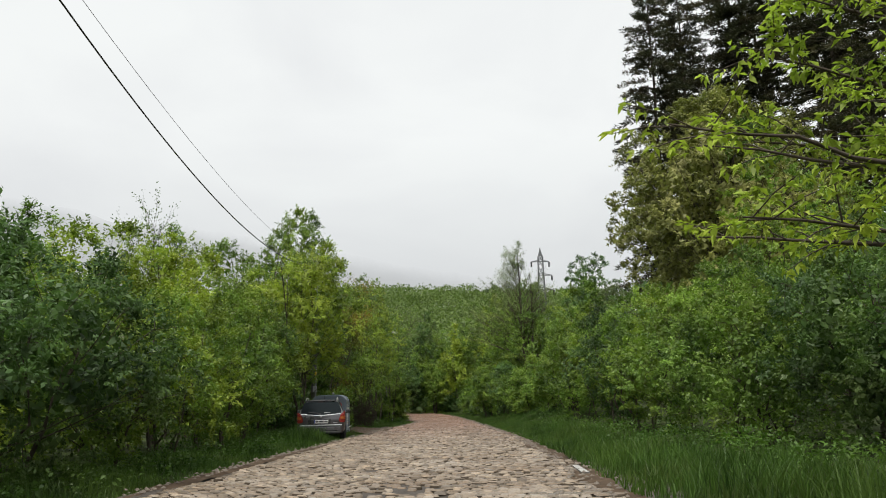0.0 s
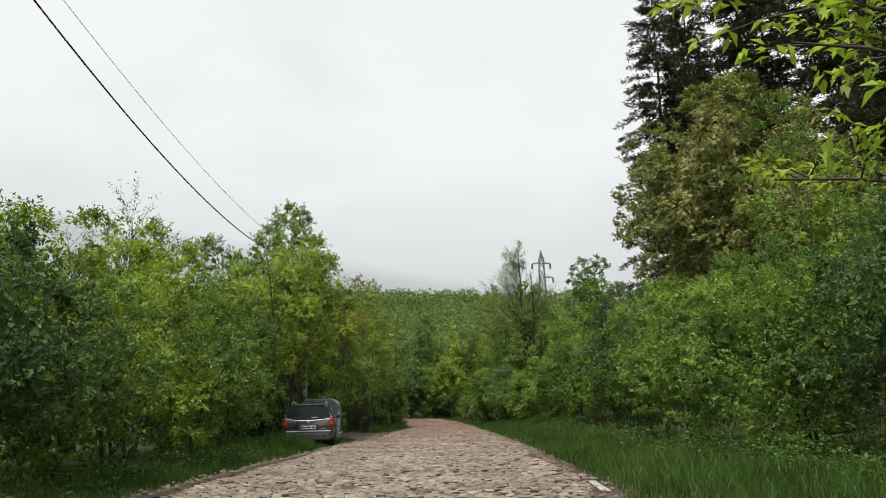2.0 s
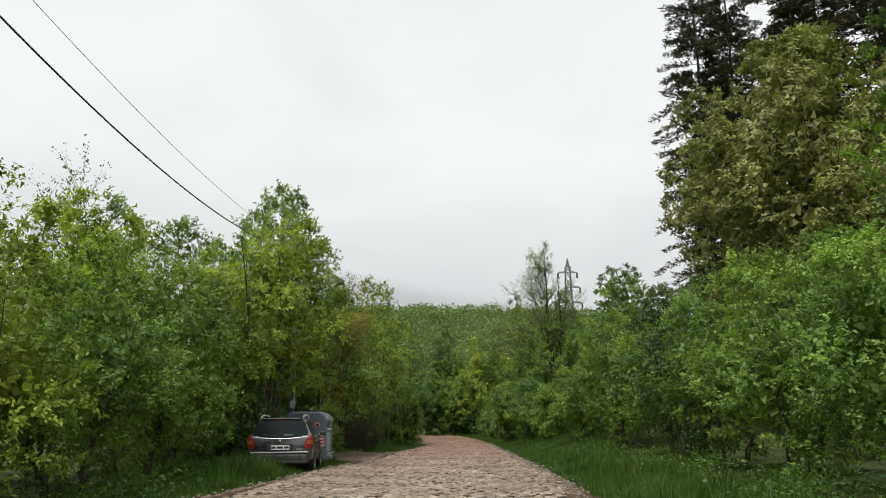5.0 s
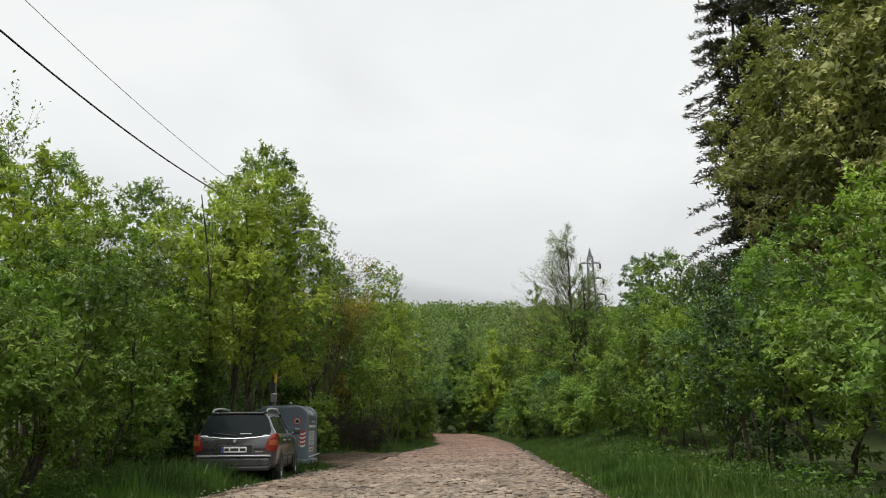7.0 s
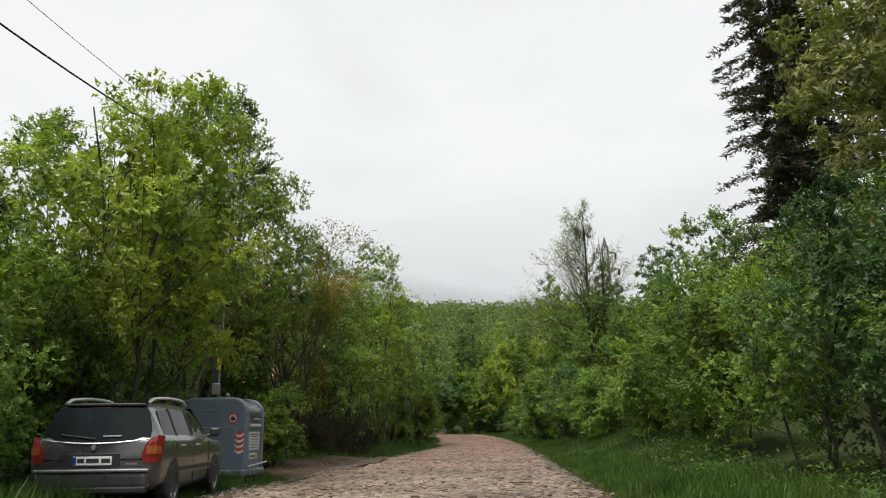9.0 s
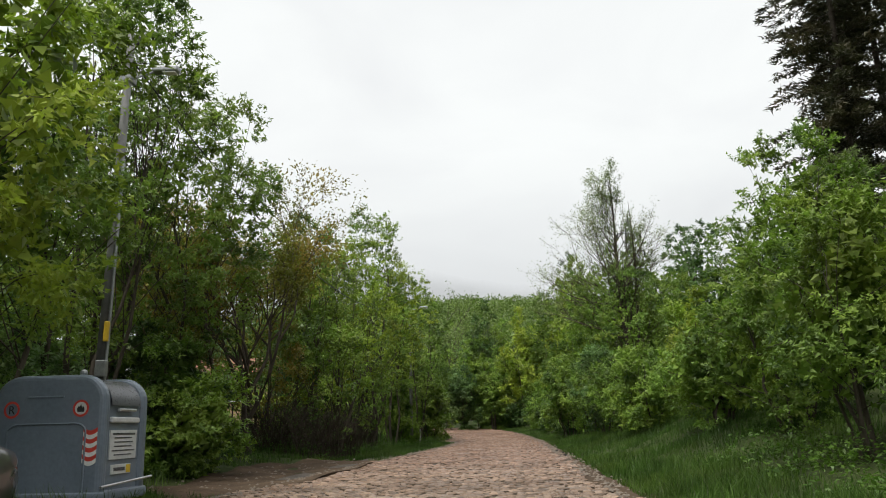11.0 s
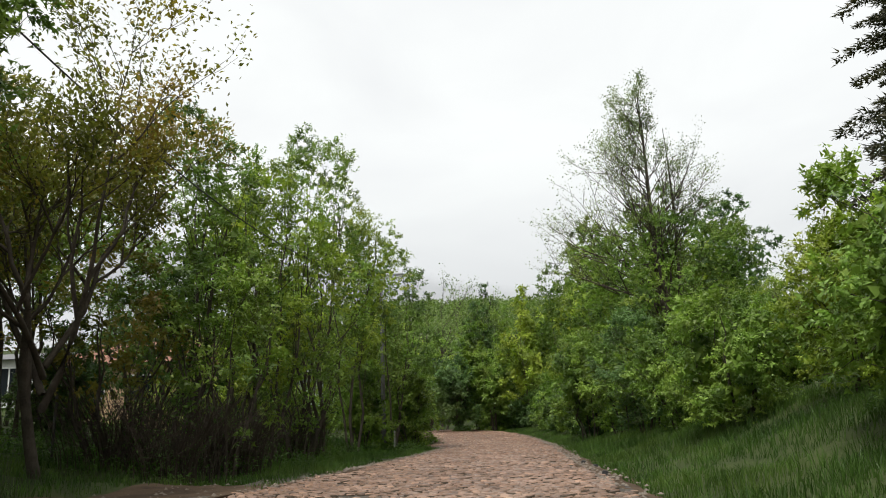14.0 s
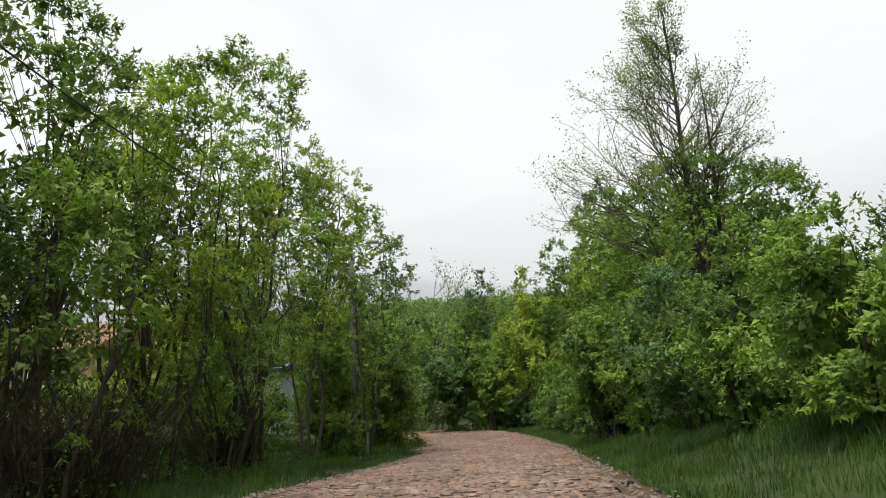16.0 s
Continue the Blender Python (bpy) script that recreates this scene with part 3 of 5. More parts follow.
# ---- the cobbled road ----
def cobble_material():
    def build(nt, N, L):
        geo, ob = N("ShaderNodeNewGeometry"), N("ShaderNodeObjectInfo")
        add = N("ShaderNodeMath")
        add.operation = "FRACT"
        s = N("ShaderNodeMath")
        L(geo.outputs["Random Per Island"], s.inputs[0])
        L(ob.outputs["Random"], s.inputs[1])
        L(s.outputs[0], add.inputs[0])
        ramp = N("ShaderNodeValToRGB")
        e = ramp.color_ramp.elements
        e[0].color, e[1].color = (0.115, 0.092, 0.066, 1), (0.40, 0.325, 0.238, 1)
        m = e.new(0.5)
        m.color = (0.245, 0.193, 0.139, 1)
        m = e.new(0.8)
        m.color = (0.250, 0.216, 0.175, 1)
        L(add.outputs[0], ramp.inputs[0])
        c = mixed(N, L, noised(N, L, 0.5, 4.0), ramp.outputs[0], mixed(N, L, 1.0, ramp.outputs[0], (0.62, 0.56, 0.50), "MULTIPLY"))
        c = mixed(N, L, noised(N, L, 0.22, 5.0, 0.65, 0.52, 0.72), c, mixed(N, L, 1.0, c, (0.60, 0.57, 0.54), "MULTIPLY"))
        c = mixed(N, L, noised(N, L, 38, 4.0, 0.7, 0.3, 0.7), mixed(N, L, 1.0, c, (0.74, 0.72, 0.70), "MULTIPLY"), c)
        # the paving further on is of a redder stone
        sep, far = N("ShaderNodeSeparateXYZ"), N("ShaderNodeMapRange")
        L(geo.outputs["Position"], sep.inputs[0])
        L(sep.outputs["Y"], far.inputs[0])
        far.inputs[1].default_value, far.inputs[2].default_value = 26, 54
        c = mixed(N, L, far.outputs[0], c, mixed(N, L, 1.0, c, (0.90, 0.69, 0.65), "MULTIPLY"))
        p, out = N("ShaderNodeBsdfPrincipled"), N("ShaderNodeOutputMaterial")
        L(c, p.inputs["Base Color"])
        r = N("ShaderNodeMapRange")
        r.inputs[3].default_value, r.inputs[4].default_value = 0.30, 0.62
        p.inputs["Specular IOR Level"].default_value = 0.36
        L(noised(N, L, 1.1, 4.0), r.inputs[0])
        L(r.outputs[0], p.inputs["Roughness"])
        b = N("ShaderNodeBump")
        b.inputs["Strength"].default_value, b.inputs["Distance"].default_value = 0.5, 0.01
        L(noised(N, L, 30, 5.0, 0.7, 0, 1), b.inputs["Height"])
        L(b.outputs[0], p.inputs["Normal"])
        L(p.outputs[0], out.inputs[0])
    return material("cobble_stone", build)


COBBLE = cobble_material()
# sett sides: earth colour, darkened to paint in the shade of the gaps
SETT_SIDE = plain("shaded_earthy_stone", (0.028, 0.022, 0.016), (0.072, 0.056, 0.041), 4.0, 0.85)
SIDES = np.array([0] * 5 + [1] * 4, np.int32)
rng = np.random.default_rng(4)
road = new("road")
tagged(road, "old road of worn uneven stone setts with earth in the joints", "road", kind="structure")
S0, S1, ROW, COL = 7.0, 122.0, 0.150, 0.150


def sunk(s, o):
    """Where the road has sunk (-) or heaved (+)."""
    return np.sin(s * 0.9 + o * 0.8) * np.sin(o * 1.7 - s * 0.37) + 0.7 * np.sin(s * 0.31 + 1.0) * np.sin(o * 0.9 + 2)


def road_bed():
    s = np.arange(-40, 140, 0.5)
    o = np.linspace(-4.9, 3.3, 28)
    Sg, Og = np.meshgrid(s, o, indexing="ij")
    X, Y = along_road(Sg, Og)
    Z = -0.018 + rise(Sg) + 0.022 * sunk(Sg, Og) - 0.1 * ((np.abs(Og + 0.225) > 3.5) & ((Og > 0) | (Sg < 79)))
    w = len(o)
    i, j = np.meshgrid(np.arange(w - 1), np.arange(len(s) - 1))
    a = (j * w + i).ravel()
    quads("joint_bed", np.stack([X, Y, Z], -1).reshape(-1, 3), np.stack([a, a + 1, a + 1 + w, a + w], -1), JOINT, road, smooth=True)


road_bed()


def sett_shape(hw, hl, jit):
    """A worn sett: a top set in from its shoulders."""
    b = np.array([[-1, -1], [1, -1], [1, 1], [-1, 1]], float)
    base = np.concatenate([np.c_[b * [hw, hl], np.full(4, -0.030)], np.c_[b * [hw, hl] * 0.95, np.full(4, 0.000)], np.c_[b * [hw, hl] * 0.66, np.full(4, 0.019)]])
    base[4:8] += jit
    base[8:] += jit * 0.8
    return base


SETT_F = np.array([[8, 9, 10, 11]] + [[k + i, k + (i + 1) % 4, k + 4 + (i + 1) % 4, k + 4 + i] for k in (4, 0) for i in range(4)])


def setts():
    P = []
    rows = np.concatenate([np.arange(-4.0, S0, ROW * 1.5), np.arange(S0, S1, ROW)])
    for r_, s in enumerate(rows):
        w = COL if S0 <= s else COL * 1.5
        n = int((6.6 if s < 79 else 8.2) / w)
        o = 3.25 - np.arange(n) * w + (r_ % 2) * w * 0.5 - w * 0.25 + rng.normal(0, 0.008, n)
        arch = 0.06 * np.sin(o * 1.6 + s * 0.12)
        P.append(np.stack([s + arch + rng.normal(0, 0.007, n), o], -1))
    P = np.concatenate(P)
    wav = sunk(P[:, 0], P[:, 1])
    wob = 0.12 * np.sin(P[:, 0] * 1.3) + rng.normal(0, 0.1, len(P))
    edge = (P[:, 1] > edge_right(P[:, 0]) + wob) | (P[:, 1] < -edge_left(P[:, 0]) + wob)
    keep = ~((wav < -1.02) & (rng.uniform(size=len(P)) < 0.55)) & ~edge
    P, wav = P[keep], wav[keep]
    X, Y = along_road(P[:, 0], P[:, 1])
    turn = np.maximum(P[:, 0] - BEND_Y, 0) / BEND_R + rng.normal(0, 0.06, len(P))
    Z = 0.026 * wav + rng.normal(0, 0.007, len(P)) + rise(P[:, 0])
    own = (P[:, 1] > -0.2) & (P[:, 1] < 2.2) & (P[:, 0] > 9.5) & (P[:, 0] < 13)
    own &= np.cumsum(own) <= 290
    # joined rest
    q = ~own
    m = int(q.sum())
    big = np.where(P[q, 0] > S0 - 0.05, 1.0, 1.5)
    hw, hl = big * COL * 0.5 * rng.uniform(0.80, 0.97, m), big * ROW * 0.5 * rng.uniform(0.78, 0.92, m)
    unit_s = sett_shape(1, 1, 0)
    V = np.broadcast_to(unit_s, (m, 12, 3)).copy()
    V[..., 0] *= hw[:, None]
    V[..., 1] *= hl[:, None]
    bump_ = rng.normal(0, 0.007, (m, 4, 3)) * [1, 1, 0.5]
    V[:, 4:8] += bump_
    V[:, 8:] += bump_ * 0.8
    V[:, 4:, 2] += V[:, 4:, 0] * rng.normal(0, 0.06, m)[:, None] + V[:, 4:, 1] * rng.normal(-0.03, 0.15, m)[:, None]
    ca, sa = np.cos(turn[q])[:, None], np.sin(turn[q])[:, None]
    W = np.stack([V[..., 0] * ca - V[..., 1] * sa + X[q][:, None], V[..., 0] * sa + V[..., 1] * ca + Y[q][:, None], V[..., 2] + Z[q][:, None]], -1)
    low = (P[q, 0] > 66) | (P[q, 0] < 8)
    flat_f = np.array([[8, 9, 10, 11]] + [[i, (i + 1) % 4, 8 + (i + 1) % 4, 8 + i] for i in range(4)])
    n0 = np.arange(m) * 12
    F = np.concatenate([(SETT_F[None] + n0[~low][:, None, None]).reshape(-1, 4), (flat_f[None] + n0[low][:, None, None]).reshape(-1, 4)])
    ob = quads("setts", W.reshape(-1, 3), F, COBBLE, road)
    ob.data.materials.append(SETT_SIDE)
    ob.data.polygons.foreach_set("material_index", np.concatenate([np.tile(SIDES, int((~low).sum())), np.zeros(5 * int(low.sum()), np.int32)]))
    tagged(ob, kind="stuff")
    return X[own], Y[own], Z[own], turn[own]


OWN_SETTS = setts()

# ---- grass, undergrowth and far woods ----
def blades(name, label, boxes, seed, leaf="grass"):
    """Grass blades over strips given as (off0, off1, s0, s1, per square metre, tall)."""
    rng = np.random.default_rng(seed)
    V = []
    for o0, o1, s0, s1, per, tall in boxes:
        n = int(abs(o1 - o0) * (s1 - s0) * per)
        tuft = rng.uniform(size=(n // 9 + 1, 2))
        q = tuft[rng.integers(0, len(tuft), n)] + rng.normal(0, 1, (n, 2)) * [0.11 / abs(o1 - o0), 0.11 / (s1 - s0)]
        s, o = s0 + q[:, 1] * (s1 - s0), o0 + q[:, 0] * (o1 - o0)
        o += 0.18 * np.sin(s * 1.9 + o0) + 0.1 * np.sin(s * 5.3)
        x, y = along_road(s, o)
        mud = (((x + 5.0) / 1.75) ** 2 + ((y - 49) / 7.0) ** 2 < 1 + 0.25 * np.sin(y * 2) * np.sin(x * 1.7))
        q_ = off_road(x, y)
        ok = ~mud & ((q_ > edge_right(s) + 0.30) | (q_ < -edge_left(s) - 0.12))
        x, y, o = x[ok], y[ok], o[ok]
        n = len(x)
        z = land(x, y) - 0.02
        q_ = q_[ok]
        edge = np.where(q_ > 0, smooth(0.2, 1.1, q_ - edge_right(s[ok])), smooth(0.05, 1.0, -q_ - edge_left(s[ok])))
        h = tall * rng.uniform(0.45, 1.15, n) * (0.35 + 0.65 * edge) * (0.75 + 0.35 * np.sin(x * 1.3 + y * 0.7) * np.sin(y * 0.5))
        a = rng.uniform(0, 2 * np.pi, n)
        w = rng.uniform(0.004, 0.008, n) * (1 + 0.3 * (tall > 0.4))
        lean = rng.normal(0, 0.28, (n, 2)) * h[:, None]
        b = np.stack([x, y, z], -1)
        side = np.stack([np.cos(a), np.sin(a), a * 0], -1) * w[:, None]
        m = b + np.c_[lean * 0.35, h * 0.6]
        t = b + np.c_[lean, h]
        V.append(np.stack([b - side, b + side, m + side * 0.8, t, m - side * 0.8], 1))
    V = np.concatenate(V)
    n = len(V)
    base = (np.arange(n) * 5)[:, None]
    f = np.concatenate([base + [0, 1, 2, 4], ], 0)
    quads_, tris = f, base + [4, 2, 3]
    me = bpy.data.meshes.new(name)
    me.vertices.add(n * 5)
    me.vertices.foreach_set("co", V.astype(np.float32).ravel())
    loops = np.concatenate([quads_, tris], 1).ravel().astype(np.int32)
    me.loops.add(len(loops))
    me.loops.foreach_set("vertex_index", loops)
    me.polygons.add(2 * n)
    st = np.stack([np.arange(n) * 7, np.arange(n) * 7 + 4], 1).ravel().astype(np.int32)
    me.polygons.foreach_set("loop_start", st)
    me.update(calc_edges=True)
    me.materials.append(LEAF[leaf])
    return tagged(new(name, me), label, "grass", kind="stuff")


blades("tall_grass", "tall fresh green grass on the road verge", (
    (2.3, 5.6, 8, 36, 230, 0.50), (2.3, 5.6, 36, 50, 260, 0.34), (3.0, 4.8, 50, 106, 180, 0.32), (4.8, 8.5, 44, 74, 190, 0.36), (4.4, 11, 74, 104, 60, 0.42)), 1)
blades("verge_grass", "rough green grass and weeds beside the road", (
    (-6.3, -2.9, 8, 42, 300, 0.40), (-5.0, -2.2, 54, 108, 190, 0.30), (-12, -4.6, 54, 84, 70, 0.34), (-9.5, -5.6, 30, 60, 80, 0.35), (-6.6, -4.0, 28.2, 32.8, 420, 0.74)), 2)


def undergrowth(name, label, spots, seed, leaf="weed"):
    rng = np.random.default_rng(seed)
    P, A = [], []
    for x0, x1, y0, y1, n, tall in spots:
        for _ in range(n):
            x, y = rng.uniform(x0, x1), rng.uniform(y0, y1)
            m = rng.integers(34, 76)
            h = tall * rng.uniform(0.4, 1.1)
            d = rng.normal(0, 0.2 + 0.1 * tall, (m, 2))
            z = land(x + d[:, 0], y + d[:, 1]) + rng.uniform(0.04, 1, m) * h
            P.append(np.c_[x + d[:, 0], y + d[:, 1], z])
            A.append(np.c_[d * 3, np.full(m, 0.3)])
    v, f = leaves(rng, np.concatenate(P), np.concatenate(A), 0.085, 0.5)
    tagged(quads(name, v, f, LEAF[leaf]), label, "undergrowth", kind="stuff")


undergrowth("weeds", "low leafy weeds and nettles at the foot of the bushes", (
    (-6.6, -5.2, 10, 33, 90, 0.5), (-16, -9, 44, 56, 110, 0.5), (-21, -12, 58, 75, 120, 0.55), (-9, -6, 38, 43, 40, 0.6), (-12, -5.5, 56, 84, 380, 0.5), (4.4, 5.8, 12, 45, 150, 0.6), (5.5, 9, 44, 72, 50, 0.4), (-5.4, -4.4, 76, 90, 70, 0.5)), 3)


def flowers():
    rng = np.random.default_rng(8)
    P = []
    for x0, x1, y0, y1, n in ((-5.6, -4.6, 14, 26, 4), (-8, -5, 56, 66, 4)):
        c = np.c_[rng.uniform(x0, x1, n), rng.uniform(y0, y1, n)]
        for q in c:
            m = rng.integers(3, 8)
            d = q + rng.normal(0, 0.06, (m, 2))
            P.append(np.c_[d, land(d[:, 0], d[:, 1]) + 0.38 + rng.uniform(0, 0.12, m)])
    P = np.concatenate(P)
    v, f = leaves(rng, P, rng.normal(0, 1, P.shape), 0.015, 0.9, 1.2)
    white = plain("white_petals", (0.62, 0.64, 0.58), (0.8, 0.8, 0.76), 20, 0.7)
    tagged(quads("wild_flowers", v, f, white), "small white wild flowers in the verge grass", "flowers", kind="stuff")


flowers()


def far_wood():
    """The wooded hill: crowns as clusters of coarse leaf sprays, on the hill's own slope."""
    rng = np.random.default_rng(12)
    n = 1450
    y = 185 + 1100 * rng.uniform(0, 1, n) ** 1.2
    x = rng.uniform(-1, 1, n) * np.where(rng.uniform(size=n) < 0.55, 0.16 * y + 24, 0.32 * y + 34)
    z = land(x, y)
    r = rng.uniform(4.4, 8.4, n) * (1 + 0.0007 * y)
    m = 132
    d = unit(rng.normal(size=(n, m, 3)))
    d[..., 2] = np.abs(d[..., 2]) * 1.1 - 0.1
    c = np.stack([x, y, z + r * 1.1], -1)
    lump = 1 + 0.16 * np.sin(d[..., 0] * 5 + x[:, None]) * np.sin(d[..., 1] * 5 + y[:, None]) + 0.10 * np.sin(d[..., 2] * 9 + x[:, None])
    P = c[:, None] + d * (r[:, None] * lump * rng.uniform(0.86, 1.06, (n, m)))[..., None]
    size = np.repeat(0.75 + 0.0016 * y, m)
    v, f = leaves(rng, P.reshape(-1, 3), d.reshape(-1, 3), size, 0.9, 0.5, simple=True, out=d.reshape(-1, 3) * 2.2)
    tagged(quads("far_wood", v, f, LEAF["far"]), "dense spring-green wood covering the far hill", "wood", kind="stuff")


far_wood()


def mountain():
    """The mountain flank far behind everything, its mist painted as a grey glow that fades up into the low cloud."""
    def build(nt, N, L):
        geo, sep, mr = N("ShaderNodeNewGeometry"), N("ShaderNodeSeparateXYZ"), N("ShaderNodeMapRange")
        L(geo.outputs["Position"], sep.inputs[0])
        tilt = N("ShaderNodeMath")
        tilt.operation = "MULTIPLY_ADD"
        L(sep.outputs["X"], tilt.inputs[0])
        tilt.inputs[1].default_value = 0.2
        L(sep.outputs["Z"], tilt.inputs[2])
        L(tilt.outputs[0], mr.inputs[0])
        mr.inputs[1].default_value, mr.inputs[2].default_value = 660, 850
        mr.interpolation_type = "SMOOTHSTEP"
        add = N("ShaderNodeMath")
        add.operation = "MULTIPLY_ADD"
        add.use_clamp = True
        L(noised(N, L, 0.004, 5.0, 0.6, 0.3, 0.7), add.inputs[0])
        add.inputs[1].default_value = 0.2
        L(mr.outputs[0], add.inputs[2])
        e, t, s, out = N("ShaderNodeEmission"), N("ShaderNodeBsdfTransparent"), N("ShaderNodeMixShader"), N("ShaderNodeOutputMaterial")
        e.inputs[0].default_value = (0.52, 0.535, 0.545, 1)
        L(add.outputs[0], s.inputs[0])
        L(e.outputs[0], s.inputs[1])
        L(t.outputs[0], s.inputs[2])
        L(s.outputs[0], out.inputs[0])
    mat = material("mist_glow_mountain", build)
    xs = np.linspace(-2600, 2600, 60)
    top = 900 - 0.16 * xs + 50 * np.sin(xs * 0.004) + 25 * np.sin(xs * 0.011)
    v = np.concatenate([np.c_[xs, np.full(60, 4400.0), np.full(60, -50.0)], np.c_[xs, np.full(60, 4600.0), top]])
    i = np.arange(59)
    tagged(quads("backdrop", v, np.stack([i, i + 1, i + 61, i + 60], -1), mat), "mountain flank in a painted misty grey glow, fading into low cloud", "mountain", kind="structure")


mountain()


# ---- branching trees ----
def branch(rng, p, d, ln, r, lev, top, lines, rads, tips, kids=(3, 5), droop=0.0, bend=0.12, angle=0.62, shrink=0.62):
    k = 5
    pts = [p]
    q = d.copy()
    for _ in range(k - 1):
        q = unit(q + rng.normal(0, bend, 3) + np.array([0, 0, 0.06 - droop]))
        pts.append(pts[-1] + q * ln / (k - 1))
    pts = np.array(pts)
    lines.append(pts)
    rads.append(np.linspace(r, r * 0.5 if lev < top else r * 0.35, k))
    if lev == top - 1:
        tips.append((pts[2], q))
        tips.append((pts[3], q))
    if lev == top:
        tips.append((pts[2], q))
        tips.append((pts[-1], q))
        return
    for c in range(rng.integers(*kids)):
        t = rng.uniform(0.4, 1.0) if c else 1.0
        i = min(int(t * (k - 1)), k - 2)
        at = pts[i] + (pts[i + 1] - pts[i]) * (t * (k - 1) - i)
        side = unit(np.cross(q, rng.normal(size=3)))
        a = angle * rng.uniform(0.5, 1.3) * (0.45 if not c else 1)
        branch(rng, at, unit(q * math.cos(a) + side * math.sin(a)), ln * shrink * rng.uniform(0.75, 1.2), r * (0.62 if not c else 0.7) * (1 - 0.25 * t), lev + 1, top, lines, rads, tips, kids, droop, bend, angle, shrink)


def sparse_tree(x, y, starts, top, leaf, size, per, label, seed, reach=0.25, bark=None, category="tree", name="tree", **kw):
    """A tree whose branching shows through thin foliage; starts: (foot, direction, length, radius)."""
    rng = np.random.default_rng(seed)
    root = new(name)
    root.location = (x, y, float(land(x, y)))
    tagged(root, label, category)
    lines, rads, tips = [], [], []
    for p, d, ln, r in starts:
        branch(rng, np.array(p, float), unit(np.array(d, float)), ln, r, 0, top, lines, rads, tips, **kw)
    step = 1 if per > 9 else 2
    quads("trunk", *tubes(np.array(lines)[:, ::step], np.array(rads)[:, ::step], 5 if per > 9 else 3), bark or BARK_DARK, root, smooth=True)
    P = np.repeat(np.array([t[0] for t in tips]), per, 0)
    A = np.repeat(np.array([t[1] for t in tips]), per, 0)
    P = P + rng.normal(0, reach, P.shape)
    quads("crown", *leaves(rng, P, A, size, 0.55), LEAF[leaf], root)
    return root


def leaders(rng, h, first, reach):
    """Side boughs up a leading stem, longer below, for sparse_tree."""
    out = []
    for z in np.arange(first, h - 0.6, 0.42):
        a = rng.uniform(0, 2 * math.pi)
        ln = reach * (1 - (z - first) / (h - first)) ** 0.8 + 0.35
        up = rng.uniform(0.7, 1.3)
        out.append(((-0.03 * z, 0, z), (math.cos(a) - 0.2, math.sin(a), up), ln, 0.012 + 0.016 * ln))
    return out


BARE_RNG = np.random.default_rng(55)
BARE = sparse_tree(7.2, 75.2, leaders(BARE_RNG, 14.7, 4.2, 2.5) + leaders(BARE_RNG, 13.2, 6.0, 1.9) + [((-0.2, 0.2, 3.6), (-1.0, 0.1, 0.55), 2.6, 0.06), ((-0.2, 0.1, 5.0), (-1.0, 0.0, 0.35), 2.8, 0.05), ((-0.2, -0.1, 5.8), (-1.0, -0.3, 0.5), 2.4, 0.05), ((-0.2, 0.1, 6.8), (-1.0, 0.1, 0.6), 2.4, 0.045), ((-0.2, 0.1, 8.0), (-1.0, 0.2, 0.6), 2.4, 0.04), ((-0.25, 0, 9.2), (-1.0, -0.2, 0.75), 2.2, 0.04), ((-0.2, 0, 4.4), (-1.0, -0.3, 0.3), 3.2, 0.05), ((-0.2, 0, 6.2), (-1.0, 0.3, 0.4), 2.9, 0.05), ((0.2, 0, 8.6), (1.0, 0.1, 0.8), 2.0, 0.04), ((0.1, -0.1, 4.6), (0.5, -0.05, 1), 2.0, 0.08)], 3, "silver", 0.09, 4,
                   "tall open tree with bare dark limbs and sparse tiny leaves", 77, 0.11, kids=(2, 5), bend=0.12, angle=0.6, shrink=0.62, bark=BARK)
STEM_T = np.linspace(0, 1, 9)
STEM = np.stack([np.stack([-0.03 * STEM_T * 14.7 + 0.05 * np.sin(STEM_T * 9), 0.05 * np.cos(STEM_T * 7), STEM_T * 14.7 - 0.2], -1),
                 np.stack([0.25 + 0.9 * np.sin(STEM_T * 1.4) - 0.5 * STEM_T ** 2, 0.1 + 0.2 * STEM_T, STEM_T * 12.8 - 0.2], -1)])
quads("stem", *tubes(STEM, np.stack([np.linspace(0.20, 0.015, 9), np.linspace(0.14, 0.012, 9)]), 8), BARK_DARK, BARE, smooth=True)
sparse_tree(-8.0, 54.6, (((0, 0, -0.1), (0.1, -0.1, 1), 3.2, 0.12), ((0, 0, 1.2), (0.65, -0.2, 1), 3.0, 0.08), ((0, 0, 1.5), (-0.5, 0.1, 1), 2.8, 0.08), ((0, 0, 1.8), (0.2, -0.7, 1), 2.8, 0.07), ((0, 0, 2.0), (0.3, 0.8, 0.9), 2.8, 0.07)), 4, "rust", 0.11, 15,
            "spreading tree with dark limbs and loose orange-green young leaves", 84, 0.2, kids=(3, 5), angle=0.6, shrink=0.66)
sparse_tree(9.6, 62.3, (((0, 0, -0.1), (-0.25, 0.1, 1), 1.9, 0.05), ((0.2, 0, -0.1), (0.15, 0, 1), 1.7, 0.04)), 3, "silver", 0.085, 7,
            "thin young tree with loose arching leafy twigs", 78, 0.16, kids=(3, 5), shrink=0.66)
sparse_tree(-10.5, 24.5, (((0, 0, 0), (0.03, 0.02, 1), 3.2, 0.05), ((0.3, 0.2, 0), (0.1, -0.1, 1), 2.9, 0.04)), 4, "silver", 0.07, 2,
            "half-bare tree with fine grey twigs above the bushes", 79, 0.04, kids=(3, 5), shrink=0.55, angle=0.45)
